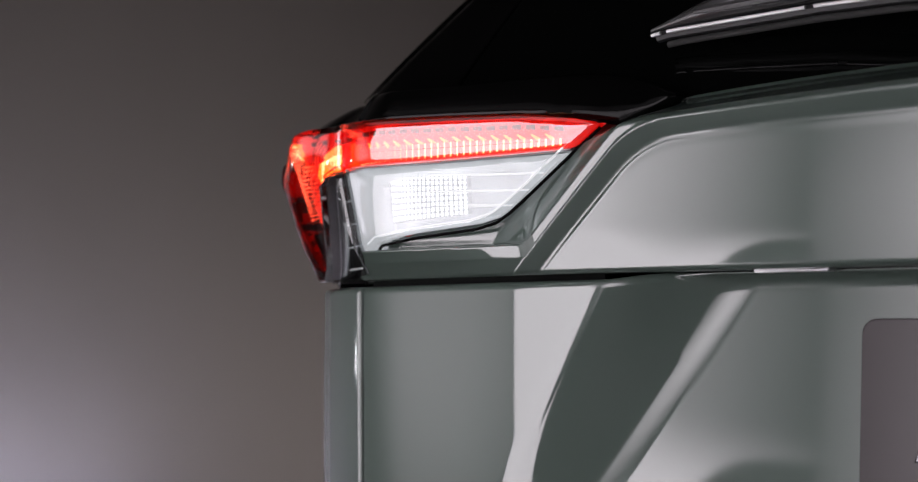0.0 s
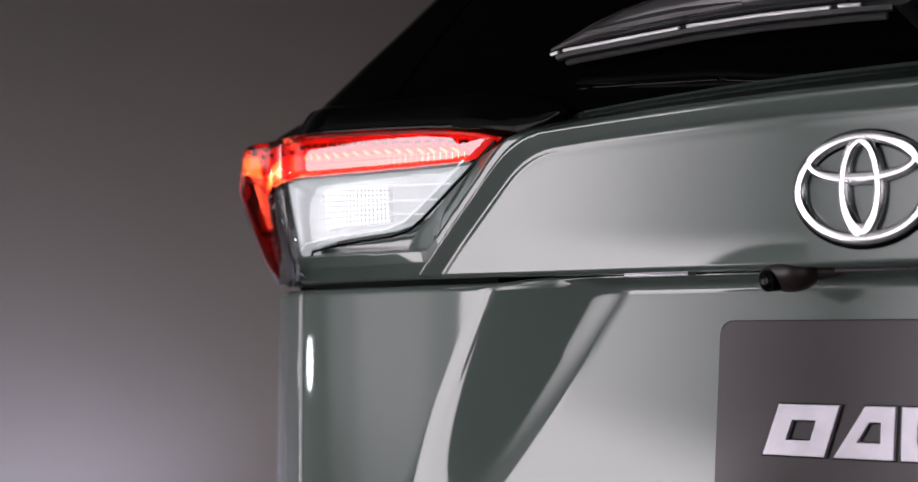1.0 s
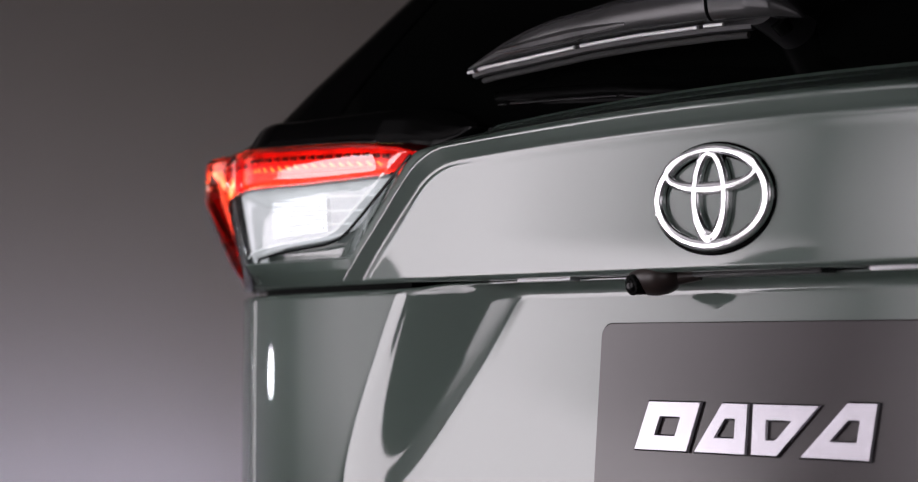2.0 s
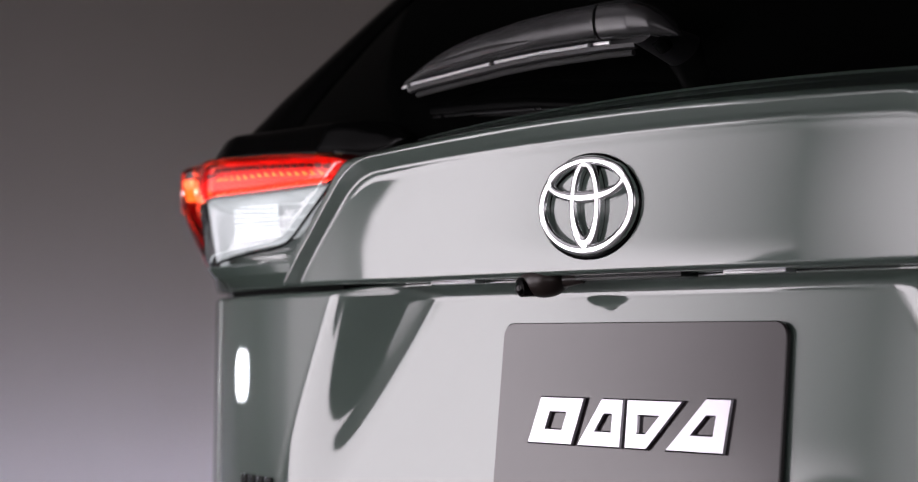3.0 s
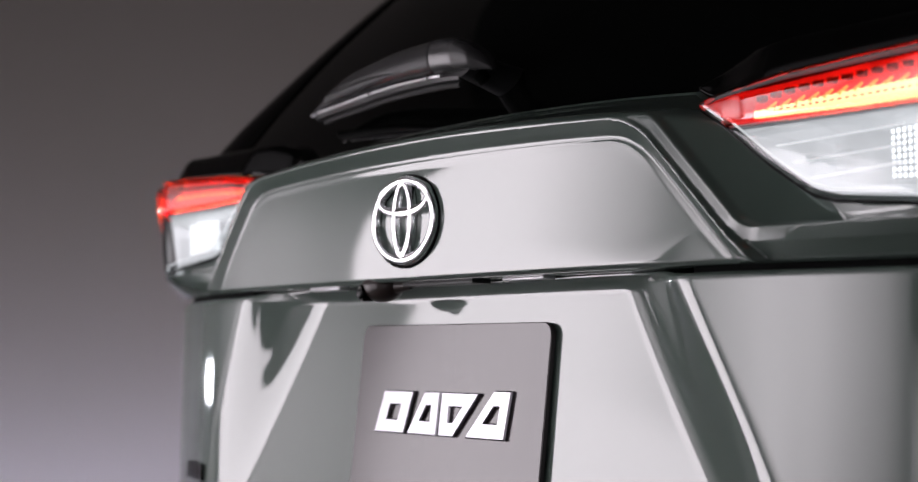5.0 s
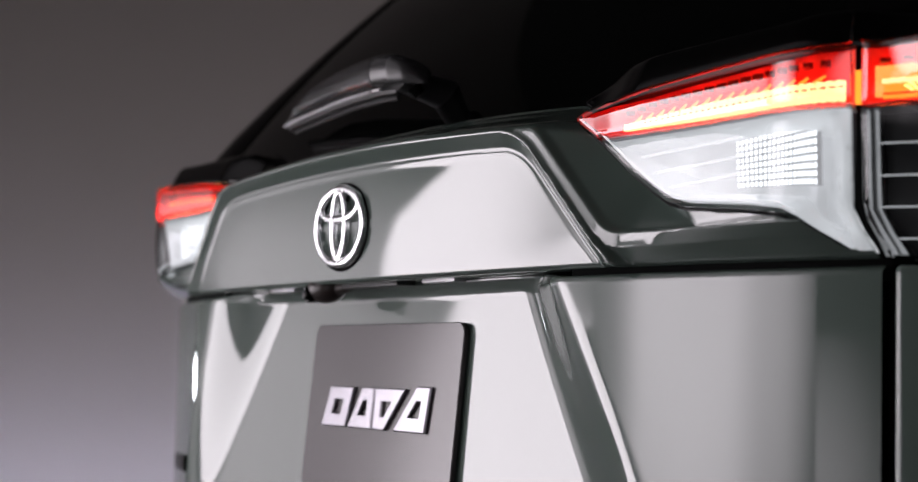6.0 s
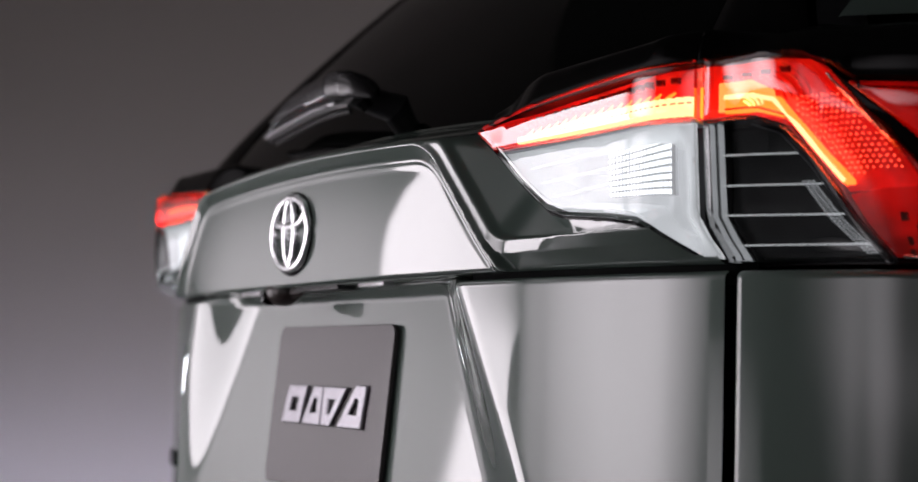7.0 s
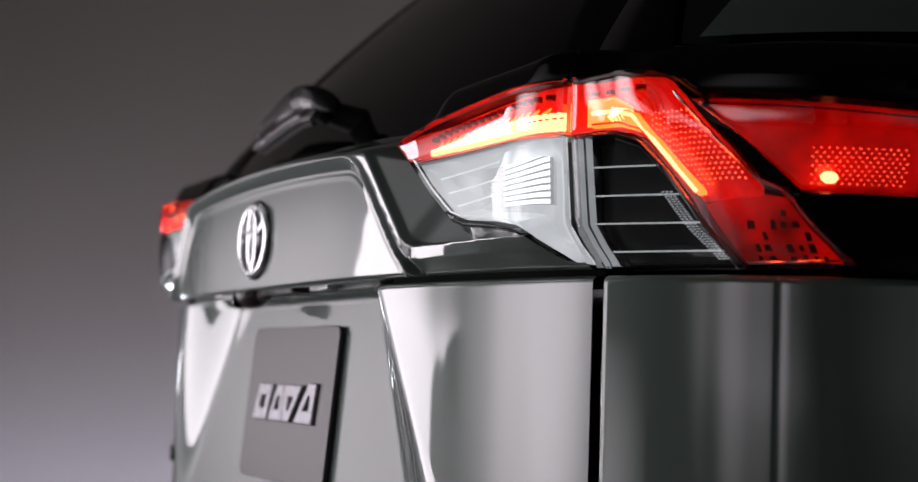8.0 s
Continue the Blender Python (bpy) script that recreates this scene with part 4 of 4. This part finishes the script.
def cover(x0, x1, name, material, label, swell=0.0):
    V, F = [], []
    xs = np.linspace(x0, x1, 40)
    n = 20
    for x in xs:
        t, b = z_of(W_TOP, x), z_of(W_BOT, x)
        e = .5 * (t - b) + swell
        c = .5 * (t + b)
        dep = .022 * min(1, e / .012) + swell
        for k in range(n):
            a = 2 * math.pi * k / n
            ca, sa = math.cos(a), math.sin(a)
            sq = lambda q: math.copysign(abs(q) ** .85, q)
            V.append((x, wiper_y(x) + dep * sq(ca) * (.6 if ca < 0 else 1.0), c + e * sq(sa)))
    for i in range(len(xs) - 1):
        for k in range(n):
            F.append((i * n + k, i * n + (k + 1) % n, (i + 1) * n + (k + 1) % n, (i + 1) * n + k))
    F += [tuple(range(n)), tuple(range((len(xs) - 1) * n, len(xs) * n))]
    return obj(name, V, F, material, wiper, label, sharp=50)


SPINE = grain(principled("pale_blade_spine", (0.72, 0.72, 0.74), 0.25, 0.3), (0.72, 0.72, 0.74), 0.05, 60.0)
WIPER_PLASTIC = grain(principled("wiper_grey_black_plastic", (0.030, 0.030, 0.031), 0.25), (0.030, 0.030, 0.031), 0.2, 20.0, 0.06, 1200.0, 0.25, 0.05)
cover(-.381, -.0495, "arm_cover", WIPER_PLASTIC, "dark grey plastic wiper arm cover")
cover(-.0455, .030, "pivot_cap", WIPER_PLASTIC, "dark grey rounded pivot cap", .001)


def rod(name, x0, x1, dy, dz, r, material, label, n=24):
    """A rod below the cover that follows its lower edge."""
    bm = bmesh.new()
    tube(bm, [(x, wiper_y(x) + dy, z_of(W_BOT, x) + dz) for x in np.linspace(x0, x1, n)], r, 8)
    return part(name, bm, material, wiper, label)


rod("blade", -.376, -.012, .004, -.0045, .0050, BLACK_MATTE, "black rubber wiper blade")
for x0, x1 in ((-.378, -.369), (-.362, -.2255), (-.2165, -.0640), (-.0560, -.036)):
    rod("blade_spine", x0, x1, -.0048, -.0034, .0017, SPINE, "thin pale blade spine")
# carrier wedge on the cover's face, with its slanted upper end
rod("blade_carrier", -.330, -.150, -.0105, .0080, [.0020 + .0034 * math.sin(math.pi * k / 23) for k in range(24)], WIPER_PLASTIC, "dark blade carrier")
rod("blade_lip", -.368, -.020, .0080, -.0120, .0030, RUBBER, "black rubber wiping lip")
bm = bmesh.new()
tube(bm, [(-.004, .016, 1.190), (-.004, .045, 1.180), (-.004, .092, 1.170)], [.016, .015, .019], 16)
part("pivot", bm, BLACK_MATTE, wiper, "black pivot post")
bm = bmesh.new()
tube(bm, [(.010, .022, 1.178), (.012, .030, 1.170)], [.008, .007], 12)
part("pivot_nut", bm, BLACK_GLOSS, wiper, "gloss black pivot nut")

# ---- emblem, show plate, camera and small fittings ----
def oval_ring(bm, cx, cz, rx, rz, w_side, w_top, w_low, y0, y1, dome=.0017, n=80):
    """A tapered oval band with a gently domed face and bevelled edges, standing off the panel from y1 out to y0."""
    rings = []
    prof = [(0, 1.6), (.04, 1.0), (.14, .55), (.3, .18), (.5, 0), (.7, .18), (.86, .55), (.96, 1.0), (1, 1.6)]
    for k in range(n):
        a = 2 * math.pi * k / n
        ca, sa = math.cos(a), math.sin(a)
        w = w_side * ca * ca + (w_top if sa > 0 else w_low) * sa * sa
        ring = [bm.verts.new((cx + rx * ca, y1, cz + rz * sa))]
        for q, d in prof:
            ring.append(bm.verts.new((cx + (rx - w * q) * ca, y0 + dome * d, cz + (rz - w * q) * sa)))
        ring.append(bm.verts.new((cx + (rx - w) * ca, y1, cz + (rz - w) * sa)))
        rings.append(ring)
    for k in range(n):
        a, b = rings[k], rings[(k + 1) % n]
        for i in range(len(a) - 1):
            bm.faces.new((a[i], a[i + 1], b[i + 1], b[i]))
    bmesh.ops.recalc_face_normals(bm, faces=bm.faces)
    return bm


EX, EZ = -.005, 1.0285
emblem = new("emblem")
emblem.parent = car
tagged(emblem, "chrome oval emblem on a dark base")
bm = bmesh.new()
oval_ring(bm, EX - .0008, EZ - .0006, .0610, .0456, .0130, .0120, .0130, -.0500, -.040)
part("base_ring", bm, BLACK_GLOSS, emblem, "gloss black base ring")
bm = bmesh.new()
oval_ring(bm, EX - .001, EZ + .0005, .0198, .0405, .0096, .0100, .0150, -.0488, -.040)
part("inner_base", bm, BLACK_GLOSS, emblem, "gloss black inner base")
for cx, rx, rz, cz, ws, wt, wl in ((EX, .0586, .0428, EZ, .0096, .0082, .0094), (EX, .0484, .0196, EZ + .0215, .0084, .0056, .0108), (EX - .001, .0192, .0398, EZ + .0005, .0086, .0090, .0138)):
    bm = bmesh.new()
    oval_ring(bm, cx, cz, rx, rz, ws, wt, wl, -.0542, -.043)
    part("oval_ring", bm, CHROME, emblem)


def rounded_plate(w, h, d, r, bev=.001):
    bm = bmesh.new()
    pts = []
    for cx, cz, a0 in ((w / 2 - r, h / 2 - r, 0), (-w / 2 + r, h / 2 - r, 90), (-w / 2 + r, -h / 2 + r, 180), (w / 2 - r, -h / 2 + r, 270)):
        for k in range(7):
            a = radians(a0 + 15 * k)
            pts.append((cx + r * math.cos(a), cz + r * math.sin(a)))
    lay = [[bm.verts.new((x * (1 - 2 * q / w), y, z * (1 - 2 * q / h))) for x, z in pts] for q, y in ((bev, 0), (0, bev), (0, d))]
    bm.faces.new(lay[0])
    for a, b in zip(lay, lay[1:]):
        for i in range(len(a)):
            bm.faces.new((a[i], a[(i + 1) % len(a)], b[(i + 1) % len(b)], b[i]))
    bm.faces.new(lay[-1][::-1])
    bmesh.ops.recalc_face_normals(bm, faces=bm.faces)
    return bm


PLATE_TILT = -math.degrees(math.atan(.089))
plate = part("show_plate", rounded_plate(.334, .178, .005, .012), PLATE, car, "dark grey-brown show plate with chrome marks")
plate.matrix_basis = pose(.001, -.0062, .842, PLATE_TILT)
# four plain slanted chrome shapes stand for the product name
SLANTS = [((-.1215, -.0205), (-.063, -.0205), (-.050, .0225), (-.1075, .0225)), ((-.058, -.0205), (-.004, -.0205), (-.003, .0225), (-.030, .0225)),
          ((.000, -.0205), (.026, -.0205), (.066, .0225), (.000, .0225)), ((.046, -.0205), (.112, -.0205), (.118, .0255), (.090, .0255))]
for quad in SLANTS:
    cx, cz = sum(p[0] for p in quad) / 4, sum(p[1] for p in quad) / 4
    loops = []
    for k, y in ((1.0, .0005), (1.0, -.0022), (.94, -.0038), (.38, -.0038), (.32, -.0022), (.32, .0005)):
        loops.append([(cx + (x - cx) * k, y, cz + (z - cz) * k) for x, z in quad])
    bm = bmesh.new()
    lay = [[bm.verts.new(p) for p in lp] for lp in loops]
    for a, c in zip(lay, lay[1:]):
        for i in range(4):
            bm.faces.new((a[i], a[(i + 1) % 4], c[(i + 1) % 4], c[i]))
    bmesh.ops.recalc_face_normals(bm, faces=bm.faces)
    part("raised_mark", bm, SILVER, plate, "silver raised slanted mark", smooth=False)

# rear-view camera hanging under the overhang
bm = bmesh.new()
bmesh.ops.create_uvsphere(bm, u_segments=24, v_segments=14, radius=1.0, matrix=Matrix.Translation((-.081, -.028, .9670)) @ Matrix.Diagonal((.025, .020, .0150, 1)))
tube(bm, [(-.083, -.030, .966), (-.040, -.020, .968)], [.010, .004], 12)
rcam = part("rear_view_camera", bm, grain(principled("brown_black_plastic", (0.022, 0.014, 0.012), 0.35), (0.022, 0.014, 0.012), 0.2, 30.0), car, "small dark rear-view camera pod")
bm = bmesh.new()
tube(bm, [(-.0870, -.0330, .9635), (-.0915, -.0475, .9605)], [.0105, .0085], 24)
part("camera_barrel", bm, BLACK_GLOSS, rcam)
bm = bmesh.new()
bmesh.ops.create_uvsphere(bm, u_segments=18, v_segments=10, radius=1.0, matrix=Matrix.Translation((-.0915, -.0475, .9605)) @ Matrix.Diagonal((.0060, .0028, .0060, 1)))
part("camera_lens", bm, GLASS_DARK, rcam, "dark glass camera lens")
# handle recess and plate lights under the overhang
bm = bmesh.new()
box(bm, (.125, .022, .004), pose(.020, -.018, .9685), .002)
part("tailgate_handle", bm, BLACK_MATTE, car, "black touch handle under the panel")
for x in (-.215, .152):
    bm = bmesh.new()
    box(bm, (.065, .014, .003), pose(x, -.014, .9690), .002)
    part("plate_light", bm, REFLECTOR_WHITE, car, "small clear plate light")
# dark badge low on the tailgate: unreadable marks
for k in range(4):
    bm = bmesh.new()
    c = skin(-.595 + .024 * k, .758, .002)
    t = skin(-.594 + .024 * k, .758, .002) - c
    box(bm, (.018, .004, .020), Matrix.Translation(c) @ pose(0, 0, 0, 0, 0, math.degrees(math.atan2(t[1], t[0]))), .001)
    part("badge_mark", bm, BLACK_GLOSS, car, "dark raised badge mark")
